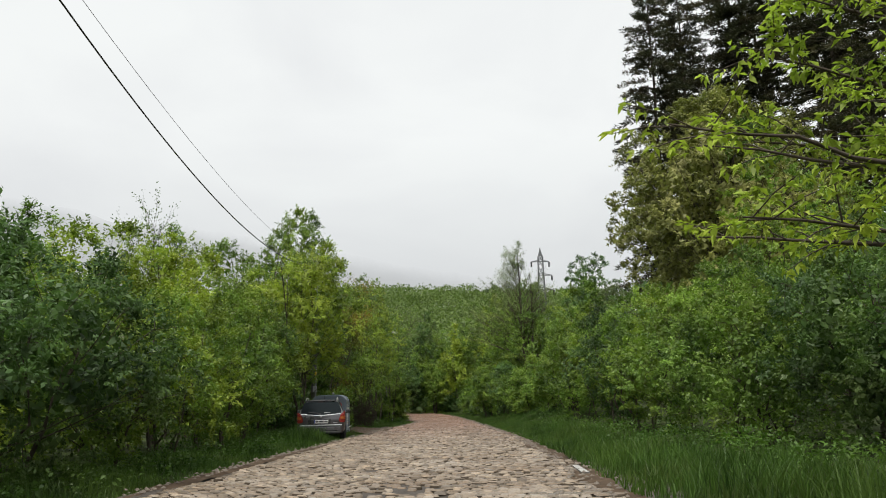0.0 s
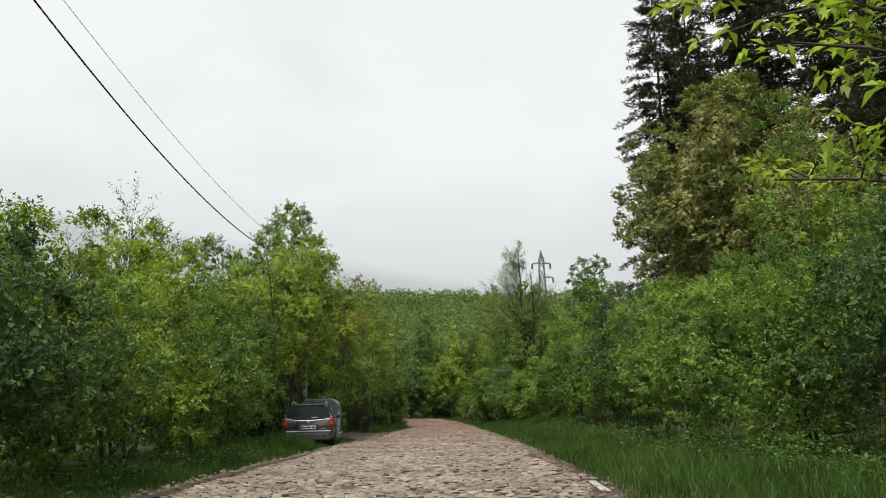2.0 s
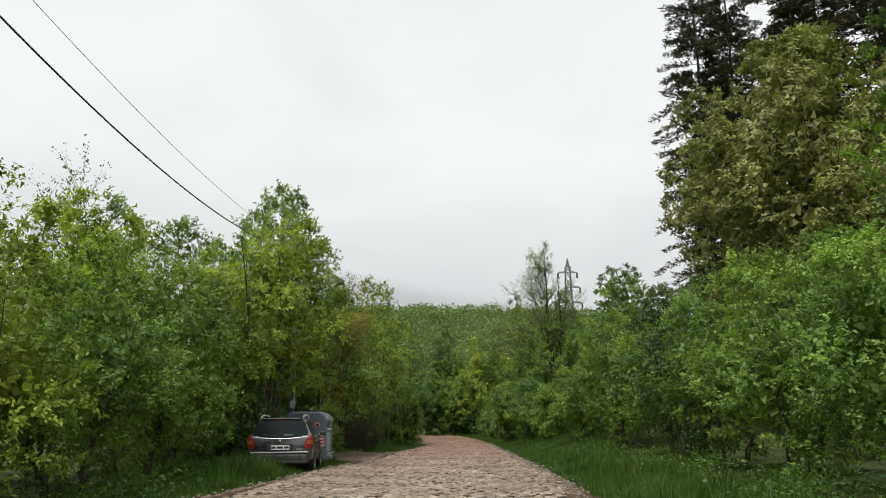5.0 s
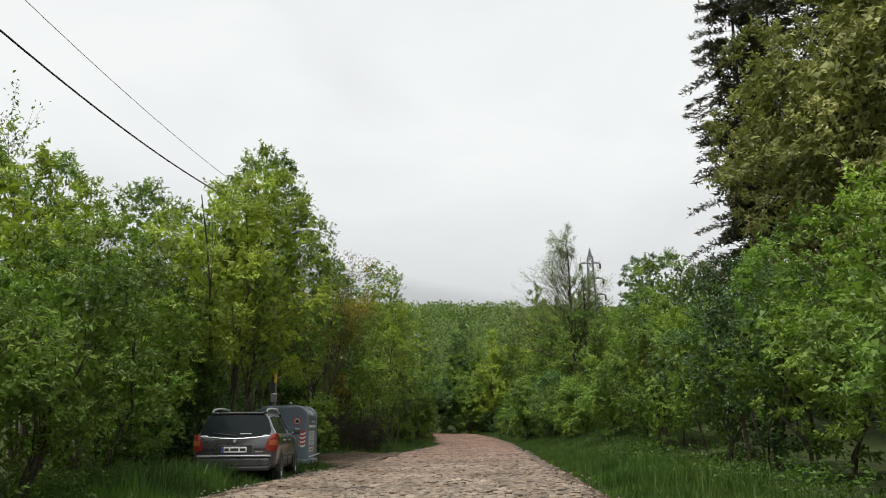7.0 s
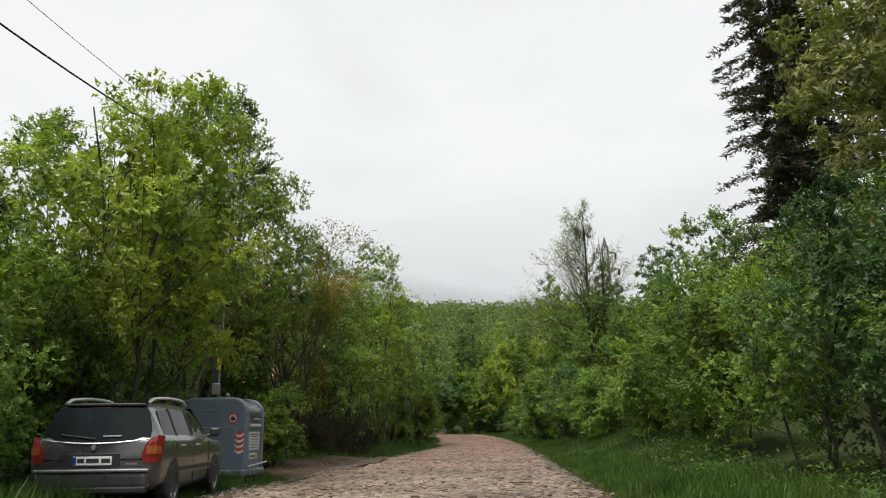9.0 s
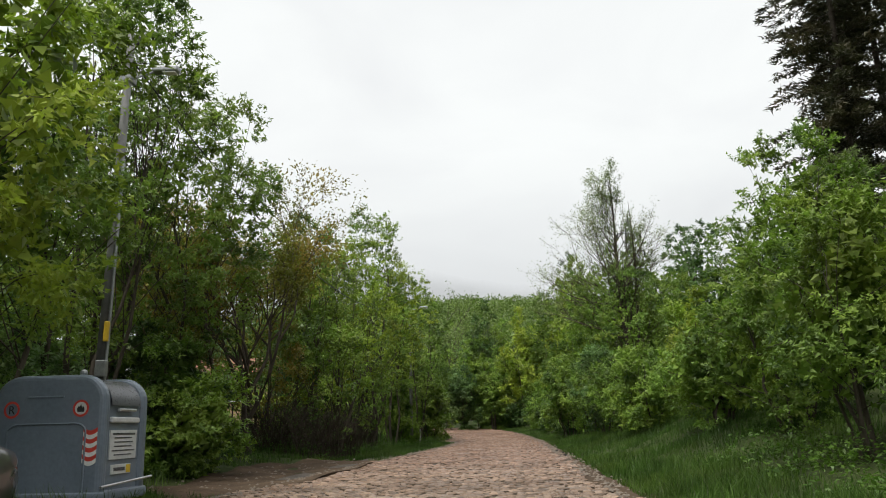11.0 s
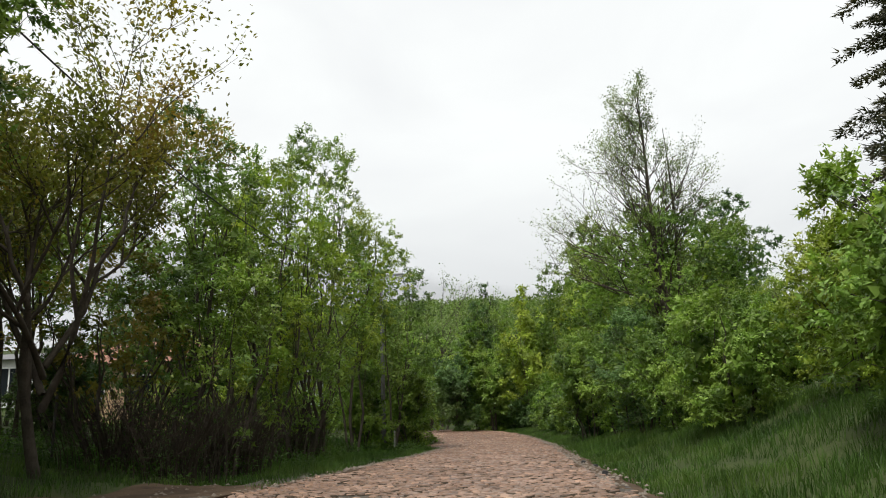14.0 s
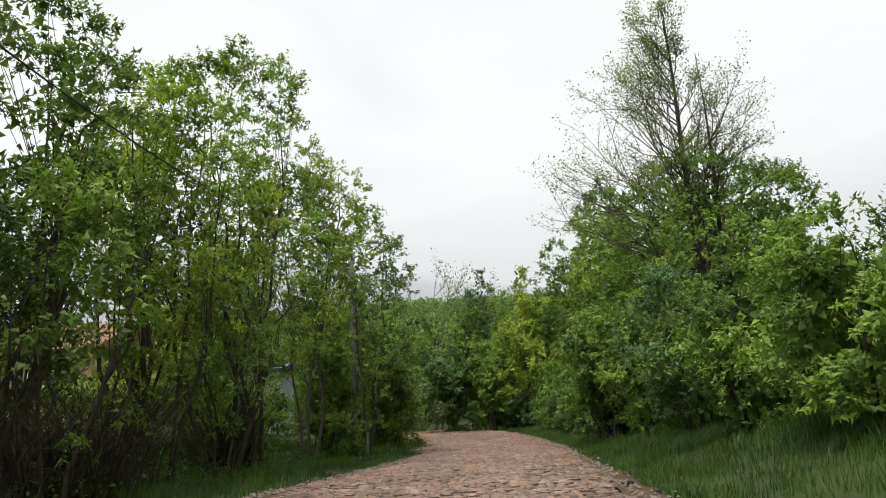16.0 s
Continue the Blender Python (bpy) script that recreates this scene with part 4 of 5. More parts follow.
sparse_tree(-12.6, 37.5, (((0, 0, 0), (0.03, 0.02, 1), 4.9, 0.08),), 4, "dark", 0.12, 3,
            "tall tree with dark loose leaves above the bushes", 80, 0.09, kids=(3, 5), shrink=0.55, angle=0.5)
sparse_tree(-7.5, 124, (((0, 0, 0), (0.0, 0.0, 1), 6.6, 0.15), ((0.5, 0, 0), (0.2, 0.0, 1), 6.0, 0.12)), 4, "far", 0.24, 3,
            "open tree with thin pale spring foliage", 82, 0.25, kids=(3, 5))


def walnut():
    """The near tree whose bright branches hang over the road's edge."""
    rng = np.random.default_rng(90)
    root = new("tree")
    x0, y0 = 5.9, 9.2
    z0 = float(land(x0, y0))
    root.location = (x0, y0, z0)
    tagged(root, "tree with long low boughs of bright yellow-green leaves over the verge", "tree")
    S = np.array([[[0, 0, -0.2], [0.05, 0.02, 1.2], [0.0, 0.1, 2.6], [0.1, 0.0, 4.0], [0.05, 0.05, 4.8], [0, 0, 5.8]]], float)
    wood = [tubes(S, np.array([[0.2, 0.17, 0.15, 0.12, 0.08, 0.04]]), 8)]
    ends = ((1.33, 8.24, 3.2, 2.21), (1.71, 7.82, 2.31, 1.61), (2.34, 8.66, 3.97, 2.72), (2.76, 7.4, 2.78, 1.95), (2.92, 8.91, 4.65, 3.23), (3.01, 7.9, 1.93, 1.27), (2.67, 9.75, 3.54, 2.38), (3.6, 7.31, 3.71, 2.55),
            (3.93, 8.07, 5.24, 3.74), (3.76, 9.58, 5.07, 3.57), (3.85, 7.4, 2.35, 1.53), (2.08, 9.92, 2.61, 1.7), (3.6, 8.74, 3.03, 2.04), (4.1, 10.42, 4.22, 2.89), (1.92, 9.08, 3.29, 2.21))
    P, A, tw = [], [], []
    for ex, ey, ez, sz in ends:
        a, c = np.array([0, 0, sz]), np.array([ex - x0, ey - y0, ez - z0])
        b = (a + c) / 2 + [0, 0, 0.35]
        t = np.linspace(0, 1, 9)[:, None]
        ln = (1 - t) ** 2 * a + 2 * t * (1 - t) * b + t ** 2 * c + rng.normal(0, 0.03, (9, 3)) * np.sin(t * np.pi)
        wood.append(tubes(ln[None], np.linspace(0.045, 0.008, 9)[None], 5))
        for _ in range(22):
            u = rng.uniform(0.25, 1.0)
            i = min(int(u * 8), 7)
            at = ln[i] + (ln[i + 1] - ln[i]) * (u * 8 - i)
            d = unit(unit(c - a) * 0.8 + rng.normal(0, 0.6, 3) * [1, 1, 0.45] + [0, 0, 0.12])
            e = at + d * rng.uniform(0.3, 0.75)
            tw.append(np.stack([at, (at + e) / 2 + [0, 0, 0.03], e]))
            # leaves in fans at the twig's joints
            for w in (0.45, 0.75, 1.0):
                m = 6
                P.append(np.repeat((at + (e - at) * w)[None], m, 0) + rng.normal(0, 0.02, (m, 3)))
                A.append(d * 0.6 + rng.normal(0, 0.9, (m, 3)) * [1, 1, 0.5] + [0, 0, -0.35])
    tw = np.array(tw)
    wood.append(tubes(tw, np.broadcast_to(np.array([0.008, 0.006, 0.003]), (len(tw), 3)), 4))
    quads("trunk", *joined(wood), BARK_DARK, root, smooth=True)
    quads("crown", *leaves(rng, np.concatenate(P), np.concatenate(A), 0.105, 0.38, 0.8, 0.15), LEAF["bright"], root)


walnut()


def brush(x, y, h, r, seed):
    """A leafless tangle of thin brown shoots with a few small leaves."""
    rng = np.random.default_rng(seed)
    root = new("brushwood")
    root.location = (x, y, float(land(x, y)))
    tagged(root, "tangled brown brush of thin leafless shoots", "bush", "brush under the trees")
    n = 170
    foot = np.c_[rng.normal(0, r * 0.35, (n, 2)), np.full(n, -0.1)]
    out = unit(np.c_[foot[:, :2] + rng.normal(0, 0.3, (n, 2)), np.zeros(n)])
    ln = h * rng.uniform(0.6, 1.2, n)[:, None]
    t = np.linspace(0, 1, 5)[None, :, None]
    S = foot[:, None] + np.array([0, 0, 1.0]) * (ln[:, None] * t) + out[:, None] * (0.5 * ln[:, None] * t ** 2) + rng.normal(0, 0.04, (n, 5, 3)) * t
    side = S[:, 2:4].reshape(-1, 3)
    tip = side + unit(rng.normal(size=side.shape) + [0, 0, 0.6]) * rng.uniform(0.3, 0.7, (len(side), 1))
    T = np.stack([side, (side + tip) / 2 + rng.normal(0, 0.03, side.shape), tip], 1)
    quads("tangle", *joined([tubes(S, np.broadcast_to(np.linspace(0.012, 0.004, 5), (n, 5)), 3), tubes(T, np.broadcast_to(np.array([0.006, 0.005, 0.003]), (len(T), 3)), 3)]), BARK_BROWN, root, smooth=True)
    P = np.repeat(tip, 2, 0) + rng.normal(0, 0.05, (len(tip) * 2, 3))
    quads("foliage", *leaves(rng, P, rng.normal(size=P.shape), 0.07, 0.5, simple=True), LEAF["weed"], root)


BARK_BROWN = plain("brush_bark", (0.034, 0.028, 0.022), (0.085, 0.068, 0.053), 3.0, 0.9)
for i, (x, y, h, r) in enumerate(((-6.5, 57.2, 1.7, 1.2), (-8.0, 57.6, 1.9, 1.2), (-6.3, 60.0, 1.6, 1.2), (-7.2, 62.5, 1.6, 1.3), (-8.6, 65.0, 1.7, 1.4), (-7.2, 68.4, 1.5, 1.2))):
    brush(x, y, h, r, 140 + i)


# ---- the overhead line ----
CONCRETE = plain("weathered_concrete", (0.20, 0.195, 0.185), (0.36, 0.35, 0.33), 2.5, 0.88, bump=0.4, bump_scale=30)
CABLE = plain("black_cable", (0.010, 0.010, 0.011), (0.022, 0.022, 0.024), 8, 0.6)
ZINC = plain("galvanised_steel", (0.26, 0.27, 0.28), (0.40, 0.41, 0.42), 9, 0.45, 0.8)
YELLOW = plain("yellow_plastic", (0.55, 0.36, 0.02), (0.68, 0.46, 0.03), 12, 0.5)
WHITE = plain("white_paint", (0.62, 0.63, 0.62), (0.80, 0.80, 0.78), 4, 0.6)
BLACK = plain("black_rubber", (0.012, 0.012, 0.013), (0.030, 0.030, 0.030), 10, 0.8, bump=0.2)
DARKSTEEL = plain("dark_steel", (0.030, 0.030, 0.032), (0.075, 0.072, 0.070), 6, 0.6, 0.5)


def box(bm, x0, x1, y0, y1, z0, z1, bevel=0.0, seg=2):
    g_ = bmesh.ops.create_cube(bm, size=1, matrix=Matrix.Translation(((x0 + x1) / 2, (y0 + y1) / 2, (z0 + z1) / 2)) @ Matrix.Diagonal((x1 - x0, y1 - y0, z1 - z0, 1)))
    if bevel:
        es = {e for v in g_["verts"] for e in v.link_edges}
        bmesh.ops.bevel(bm, geom=list(es), offset=bevel, segments=seg, affect="EDGES", profile=0.5)
    return bm


def rod(bm, a, b, r0, r1=None, n=10):
    a, b = Vector(a), Vector(b)
    d = b - a
    m = Matrix.Translation((a + b) / 2) @ d.to_track_quat("Z", "Y").to_matrix().to_4x4()
    bmesh.ops.create_cone(bm, cap_ends=True, segments=n, radius1=r0, radius2=r1 if r1 is not None else r0, depth=d.length, matrix=m)
    return bm


POST_GREY = plain("weathered_post", (0.085, 0.085, 0.085), (0.17, 0.17, 0.165), 1.2, 0.7, bump=0.3, bump_scale=30)


def street_lamp(x, y, h, arm, tall_head):
    root = new("street_lamp")
    root.location = (x, y, float(land(x, y)))
    tagged(root, "grey concrete lamp post carrying an overhead cable", "street lamp", "lamp posts along the road")
    part("post", rod(bmesh.new(), (0, 0, -0.3), (0, 0, h), 0.115, 0.075, 14), POST_GREY, root, smooth=True)
    bm = rod(bmesh.new(), (0.05, 0, tall_head - 0.16), (arm - 0.28, 0, tall_head), 0.025)
    box(bm, -0.13, 0.13, -0.13, 0.13, tall_head - 0.24, tall_head - 0.10, 0.01)
    part("arm", bm, ZINC, root)
    bm = box(bmesh.new(), arm - 0.32, arm + 0.22, -0.11, 0.11, tall_head - 0.04, tall_head + 0.09, 0.04, 3)
    head = part("lamp_head", bm, ZINC, root, "flat grey lamp head")
    part("lens", box(bmesh.new(), arm - 0.1, arm + 0.17, -0.085, 0.085, tall_head - 0.065, tall_head - 0.042, 0.01), WHITE, head)
    bm = rod(bmesh.new(), (-0.18, 0, h - 0.22), (0.18, 0, h - 0.22), 0.02)
    for s in (-0.16, 0.16):
        rod(bm, (s, 0, h - 0.22), (s, 0, h - 0.06), 0.035, 0.025)
    part("insulator_bracket", bm, DARKSTEEL, root)
    return root


lamp = street_lamp(-7.17, 43.3, 8.95, 0.85, 8.1)
lamp.rotation_euler = (0, radians(1.4), 0)
part("cable_guard", box(bmesh.new(), 0.08, 0.17, -0.20, -0.12, 2.60, 2.98, 0.02), YELLOW, lamp, "yellow plastic cable guard")
part("cable_pipe", rod(bmesh.new(), (0.15, -0.1, 0.2), (0.13, -0.1, 6.2), 0.028), ZINC, lamp)
part("meter_box", box(bmesh.new(), 0.02, 0.22, -0.28, -0.15, 1.95, 2.25, 0.015), ZINC, lamp, "small grey steel box")
street_lamp(-5.9, 79.3, 9.0, 0.95, 8.6)
street_lamp(-6.83, 9.0, 9.2, 0.85, 8.3)


def span(name, a, b, sag, r, label):
    k = 40
    t = np.linspace(0, 1, k)[:, None]
    p = np.array(a) * (1 - t) + np.array(b) * t
    p[:, 2] -= 4 * sag * (t * (1 - t))[:, 0]
    tagged(quads(name, *tubes(p[None], np.full((1, k), r), 6), CABLE, smooth=True), label, "cable")


span("overhead_cable", (-6.65, 9.0, 8.64), (-7.05, 43.3, 8.66), 1.68, 0.017, "thick black cable sagging between lamp posts")
span("overhead_wire", (-6.83, 9.0, 9.13), (-6.98, 43.3, 8.83), 1.15, 0.006, "thin wire strung above the thick cable")
span("overhead_cable", (-7.05, 43.3, 8.66), (-5.95, 79.3, 8.75), 2.1, 0.017, "thick black cable sagging between lamp posts")


# ---- lattice pylon beyond the wood ----
# steel tint lifted to paint in the haze of distance
PYLON_STEEL = plain("hazed_grey_steel", (0.085, 0.088, 0.092), (0.15, 0.155, 0.16), 2, 0.6, 0.3)


def pylon(x, y, h):
    root = new("power_pylon")
    z0 = float(land(x, y))
    root.location = (x, y, z0)
    tagged(root, "grey steel lattice power pylon behind the trees", "pylon")
    def half(z):
        return 1.3 * (1 - z / h) ** 1.7 + 0.36
    zs = [0, 4, 8, 11.5, 14, 16, 17.5, 19, 20.4, 21.6, h - 0.8]
    for sx, sy in ((1, 1), (1, -1), (-1, 1), (-1, -1)):
        bm = bmesh.new()
        for a, b in zip(zs, zs[1:]):
            rod(bm, (sx * half(a), sy * half(a), a), (sx * half(b), sy * half(b), b), 0.07, n=4)
        part("leg", bm, PYLON_STEEL, root)
    bm = bmesh.new()
    for a, b in zip(zs, zs[1:]):
        p, q = half(a), half(b)
        for s in (1, -1):
            rod(bm, (-p, s * p, a), (q, s * q, b), 0.045, n=4)
            rod(bm, (p, s * p, a), (-q, s * q, b), 0.045, n=4)
            rod(bm, (s * p, -p, a), (s * q, q, b), 0.045, n=4)
    part("bracing", bm, PYLON_STEEL, root)
    for z, l0, l1 in ((h - 1.7, -1.45, 1.35), (h - 3.9, -0.4, 1.7), (h - 6.2, -1.5, 1.9)):
        bm = bmesh.new()
        rod(bm, (l0, 0, z), (l1, 0, z), 0.07, n=4)
        rod(bm, (l0, 0, z), (0, 0, z + 0.35), 0.05, n=4)
        rod(bm, (l1, 0, z), (0, 0, z + 0.35), 0.05, n=4)
        arm = part("crossarm", bm, PYLON_STEEL, root)
        for e in (l0, l1):
            bm = bmesh.new()
            for i in range(4):
                rod(bm, (e, 0, z - 0.1 - i * 0.2), (e, 0, z - 0.25 - i * 0.2), 0.16, 0.11, 8)
            part("insulator", bm, BLACK, arm)
    part("mast_tip", rod(bmesh.new(), (0, 0, h - 0.8), (0, 0, h + 0.5), 0.34, 0.05, 4), PYLON_STEEL, root)


pylon(15.5, 126, 22.9)


# ---- the parked estate car ----


def paint_material():
    def build(nt, N, L):
        p, out = N("ShaderNodeBsdfPrincipled"), N("ShaderNodeOutputMaterial")
        dust = noised(N, L, 2.2, 4.0)
        L(mixed(N, L, dust, (0.080, 0.078, 0.084), (0.096, 0.093, 0.099)), p.inputs["Base Color"])
        p.inputs["Metallic"].default_value = 0.55
        r = N("ShaderNodeMapRange")
        r.inputs[3].default_value, r.inputs[4].default_value = 0.26, 0.36
        L(dust, r.inputs[0])
        L(r.outputs[0], p.inputs["Roughness"])
        p.inputs["Coat Weight"].default_value, p.inputs["Coat Roughness"].default_value = 0.7, 0.06
        L(p.outputs[0], out.inputs[0])
    return material("grey_brown_car_paint", build)


PAINT = paint_material()
PLASTIC = plain("black_trim_plastic", (0.015, 0.015, 0.016), (0.028, 0.028, 0.029), 20, 0.5)
SILVER = plain("satin_aluminium", (0.50, 0.51, 0.52), (0.64, 0.65, 0.66), 9, 0.32, 0.9)
RED = plain("red_lamp_plastic", (0.17, 0.014, 0.012), (0.24, 0.020, 0.016), 12, 0.25)
AMBER = plain("amber_lamp_plastic", (0.30, 0.085, 0.025), (0.38, 0.11, 0.03), 12, 0.25)
STICKPALE = plain("pale_sticker", (0.50, 0.52, 0.52), (0.62, 0.63, 0.62), 14, 0.55)
BLUE = plain("blue_plate_band", (0.010, 0.030, 0.22), (0.015, 0.04, 0.28), 12, 0.4)


def glass_material():
    def build(nt, N, L):
        p, out = N("ShaderNodeBsdfPrincipled"), N("ShaderNodeOutputMaterial")
        p.inputs["Base Color"].default_value = (0.012, 0.016, 0.018, 1)
        p.inputs["Roughness"].default_value, p.inputs["IOR"].default_value = 0.05, 1.45
        p.inputs["Specular IOR Level"].default_value = 0.07
        L(p.outputs[0], out.inputs[0])
    return material("tinted_glass", build)


GLASS = glass_material()


def car():
    root = new("estate_car")
    root.location = (-5.17, 33.05, float(land(-5.0, 34.5)))
    root.rotation_euler = (0, 0, radians(6.5))
    root.scale = (1.03, 0.97, 1.08)
    tagged(root, "dark grey-brown estate car parked in the long grass beside the road", "car")
    # stations from tail to nose: y, half width, sill, shoulder, roof, roof half width
    st = ((0.00, 0.76, 0.42, 0.86, 0.90, 0.60), (0.05, 0.84, 0.33, 0.92, 0.97, 0.64), (0.13, 0.868, 0.29, 0.95, 1.02, 0.66), (0.22, 0.874, 0.28, 0.96, 1.20, 0.63), (0.33, 0.876, 0.27, 0.965, 1.385, 0.585),
          (0.44, 0.878, 0.26, 0.965, 1.425, 0.575), (0.9, 0.88, 0.24, 0.96, 1.45, 0.585), (1.6, 0.882, 0.22, 0.95, 1.465, 0.60), (2.3, 0.882, 0.22, 0.94, 1.455, 0.60), (2.8, 0.88, 0.22, 0.93, 1.40, 0.585),
          (3.2, 0.878, 0.22, 0.92, 1.20, 0.63), (3.55, 0.874, 0.23, 0.90, 0.965, 0.68), (4.0, 0.865, 0.24, 0.88, 0.945, 0.66), (4.35, 0.84, 0.26, 0.82, 0.87, 0.62), (4.56, 0.76, 0.30, 0.70, 0.76, 0.55), (4.64, 0.64, 0.38, 0.58, 0.62, 0.45))
    rings = []
    for y, w, zb, zs, zr, tw in st:
        up = zr - zs
        half = [(0, zb), (w * 0.6, zb), (w * 0.9, zb + 0.02), (w * 0.985, zb + 0.12), (w, zb + 0.28), (w, zs - 0.18), (w * 0.985, zs - 0.06), (w * 0.955, zs), (w * 0.93, zs + min(0.03, up * 0.3)),
                (tw + (w * 0.93 - tw) * 0.22, zs + up * 0.76), (tw * 0.98, zs + up * 0.92), (tw * 0.8, zr - 0.012), (tw * 0.4, zr), (0, zr + 0.004)]
        rings.append([(x, y, z) for x, z in half] + [(-x, y, z) for x, z in half[-2:0:-1]])
    bm = bmesh.new()
    vs = [[bm.verts.new(p) for p in r] for r in rings]
    n = len(rings[0])
    for a, b in zip(vs, vs[1:]):
        for i in range(n):
            bm.faces.new((a[i], a[(i + 1) % n], b[(i + 1) % n], b[i]))
    bm.faces.new(vs[0])
    bm.faces.new(vs[-1][::-1])
    bmesh.ops.recalc_face_normals(bm, faces=bm.faces)
    body = part("body", bm, PAINT, root, smooth=True)

    def sheet(name, pts, mat, parent, thick=0.012, label="", out=(0, -1, 0)):
        b = bmesh.new()
        f = b.faces.new([b.verts.new(p) for p in pts])
        r = bmesh.ops.extrude_face_region(b, geom=[f])
        bmesh.ops.translate(b, vec=Vector(out) * thick, verts=[v for v in r["geom"] if isinstance(v, bmesh.types.BMVert)])
        bmesh.ops.recalc_face_normals(b, faces=b.faces)
        return part(name, b, mat, parent, label)

    # tailgate with its window, badge, plate and bumper
    b = bmesh.new()
    rows = []
    for k, (z, half) in enumerate(((0.965, 0.725), (1.06, 0.735), (1.18, 0.695), (1.29, 0.655), (1.365, 0.60))):
        sag = 0.055 * (1 - k / 4) ** 2
        rows.append([b.verts.new((u * half, 0.022 + 0.56 * (z - sag * (1 - u * u) - 0.93) - 0.012 + 0.05 * u ** 4, z - sag * (1 - u * u))) for u in np.linspace(-1, 1, 11)])
    for p, q in zip(rows, rows[1:]):
        for i in range(10):
            b.faces.new((p[i], p[i + 1], q[i + 1], q[i]))
    edge_line = [tuple(v.co) for v in rows[0]]
    win = part("rear_window", b, GLASS, body, "dark rear window", smooth=True)
    b = rod(bmesh.new(), (0.0, 0.012, 0.955), (-0.46, 0.045, 1.01), 0.013, n=6)
    part("rear_wiper", b, PLASTIC, win)
    part("window_strip", rail_bm([(x, y - 0.012, z - 0.012) for x, y, z in edge_line], 0.013), SILVER, body, "bright strip under the rear window")
    part("window_sticker", box(bmesh.new(), 0.10, 0.34, 0.020, 0.05, 0.985, 0.999, 0.003), STICKPALE, win, "small pale sticker")
    part("tailgate_seam", box(bmesh.new(), -0.655, 0.655, -0.006, 0.02, 0.598, 0.606), PLASTIC, body)
    part("script_badge", box(bmesh.new(), 0.44, 0.60, -0.004, 0.01, 0.628, 0.648), SILVER, body)
    part("brake_light", box(bmesh.new(), -0.16, 0.16, 0.28, 0.33, 1.345, 1.372, 0.005), RED, body, "red high-level brake light")
    part("spoiler", box(bmesh.new(), -0.56, 0.56, 0.26, 0.52, 1.39, 1.425, 0.014), PAINT, body)
    bump_ = box(bmesh.new(), -0.77, 0.77, -0.05, 0.14, 0.30, 0.56, 0.085, 4)
    bumper = part("rear_bumper", bump_, PAINT, body)
    part("bumper_strip", box(bmesh.new(), -0.77, 0.77, -0.068, 0.0, 0.535, 0.575, 0.012), SILVER, bumper, "pale bumper strip")
    part("lower_trim", box(bmesh.new(), -0.74, 0.74, -0.05, 0.1, 0.26, 0.36, 0.03), PLASTIC, bumper)
    part("plate_recess", box(bmesh.new(), -0.36, 0.36, -0.020, 0.06, 0.605, 0.775, 0.01), PLASTIC, body)
    plate = part("number_plate", box(bmesh.new(), -0.26, 0.26, -0.032, -0.015, 0.625, 0.735, 0.004), WHITE, body, "white plate with plain dark bars")
    part("plate_band", box(bmesh.new(), -0.257, -0.215, -0.036, -0.030, 0.628, 0.732), BLUE, plate)
    for x0, x1 in ((-0.20, -0.11), (-0.08, 0.09), (0.12, 0.24)):
        part("plate_bar", box(bmesh.new(), x0, x1, -0.036, -0.030, 0.655, 0.708), BLACK, plate)
    sheet("badge", [(0, -0.0, 0.90), (0.035, -0.0, 0.855), (0, -0.005, 0.81), (-0.035, -0.0, 0.855)], SILVER, body, 0.03, "small bright metal badge")
    for s in (1, -1):
        # the lamp wraps round the corner of the tail
        wrap = ((0.655, -0.020, 0.68, 0.78), (0.705, -0.018, 0.655, 0.90), (0.765, 0.000, 0.645, 0.97), (0.83, 0.035, 0.645, 0.995), (0.872, 0.12, 0.66, 0.995), (0.884, 0.22, 0.76, 0.985))

        def corner(lo, hi, cols, push):
            b = bmesh.new()
            grid = []
            for x, y, z0, z1 in wrap[cols[0]:cols[1]]:
                a, c = max(z0, lo), min(z1, hi)
                grid.append([b.verts.new((s * (x + push), y - push + 0.45 * max(0, z - 0.9), z)) for z in np.linspace(a, c, 6)])
            for p, q in zip(grid, grid[1:]):
                for i in range(5):
                    b.faces.new((p[i], p[i + 1], q[i + 1], q[i]))
            bmesh.ops.recalc_face_normals(b, faces=b.faces)
            bmesh.ops.solidify(b, geom=b.faces[:], thickness=0.02)
            return b
        tl = part("tail_light", corner(0, 2, (0, 6), 0.006), RED, body, "red tail light wrapped round the corner")
        part("indicator", corner(0.76, 0.86, (1, 5), 0.012), AMBER, tl, "amber indicator")
        # side windows
        def gx(y, z):
            w = np.interp(y, [q[0] for q in st], [q[1] for q in st])
            zs = np.interp(y, [q[0] for q in st], [q[3] for q in st])
            zr = np.interp(y, [q[0] for q in st], [q[4] for q in st])
            tw = np.interp(y, [q[0] for q in st], [q[5] for q in st])
            u = (z - zs) / (zr - zs) / 0.76
            return s * (w * 0.93 + (tw - w * 0.93) * 0.78 * u + 0.010)
        for y0, y1, y2, y3, z1 in ((0.42, 1.10, 1.16, 0.60, 1.33), (1.16, 1.98, 2.02, 1.22, 1.345), (2.06, 3.28, 2.72, 2.08, 1.33)):
            q = [(y0, 1.00), (y1, 0.99), (y2, z1), (y3, z1)]
            sheet("side_window", [(float(gx(y, z)), y, z) for y, z in q], GLASS, body, 0.006, "", (s, 0, 0.2))
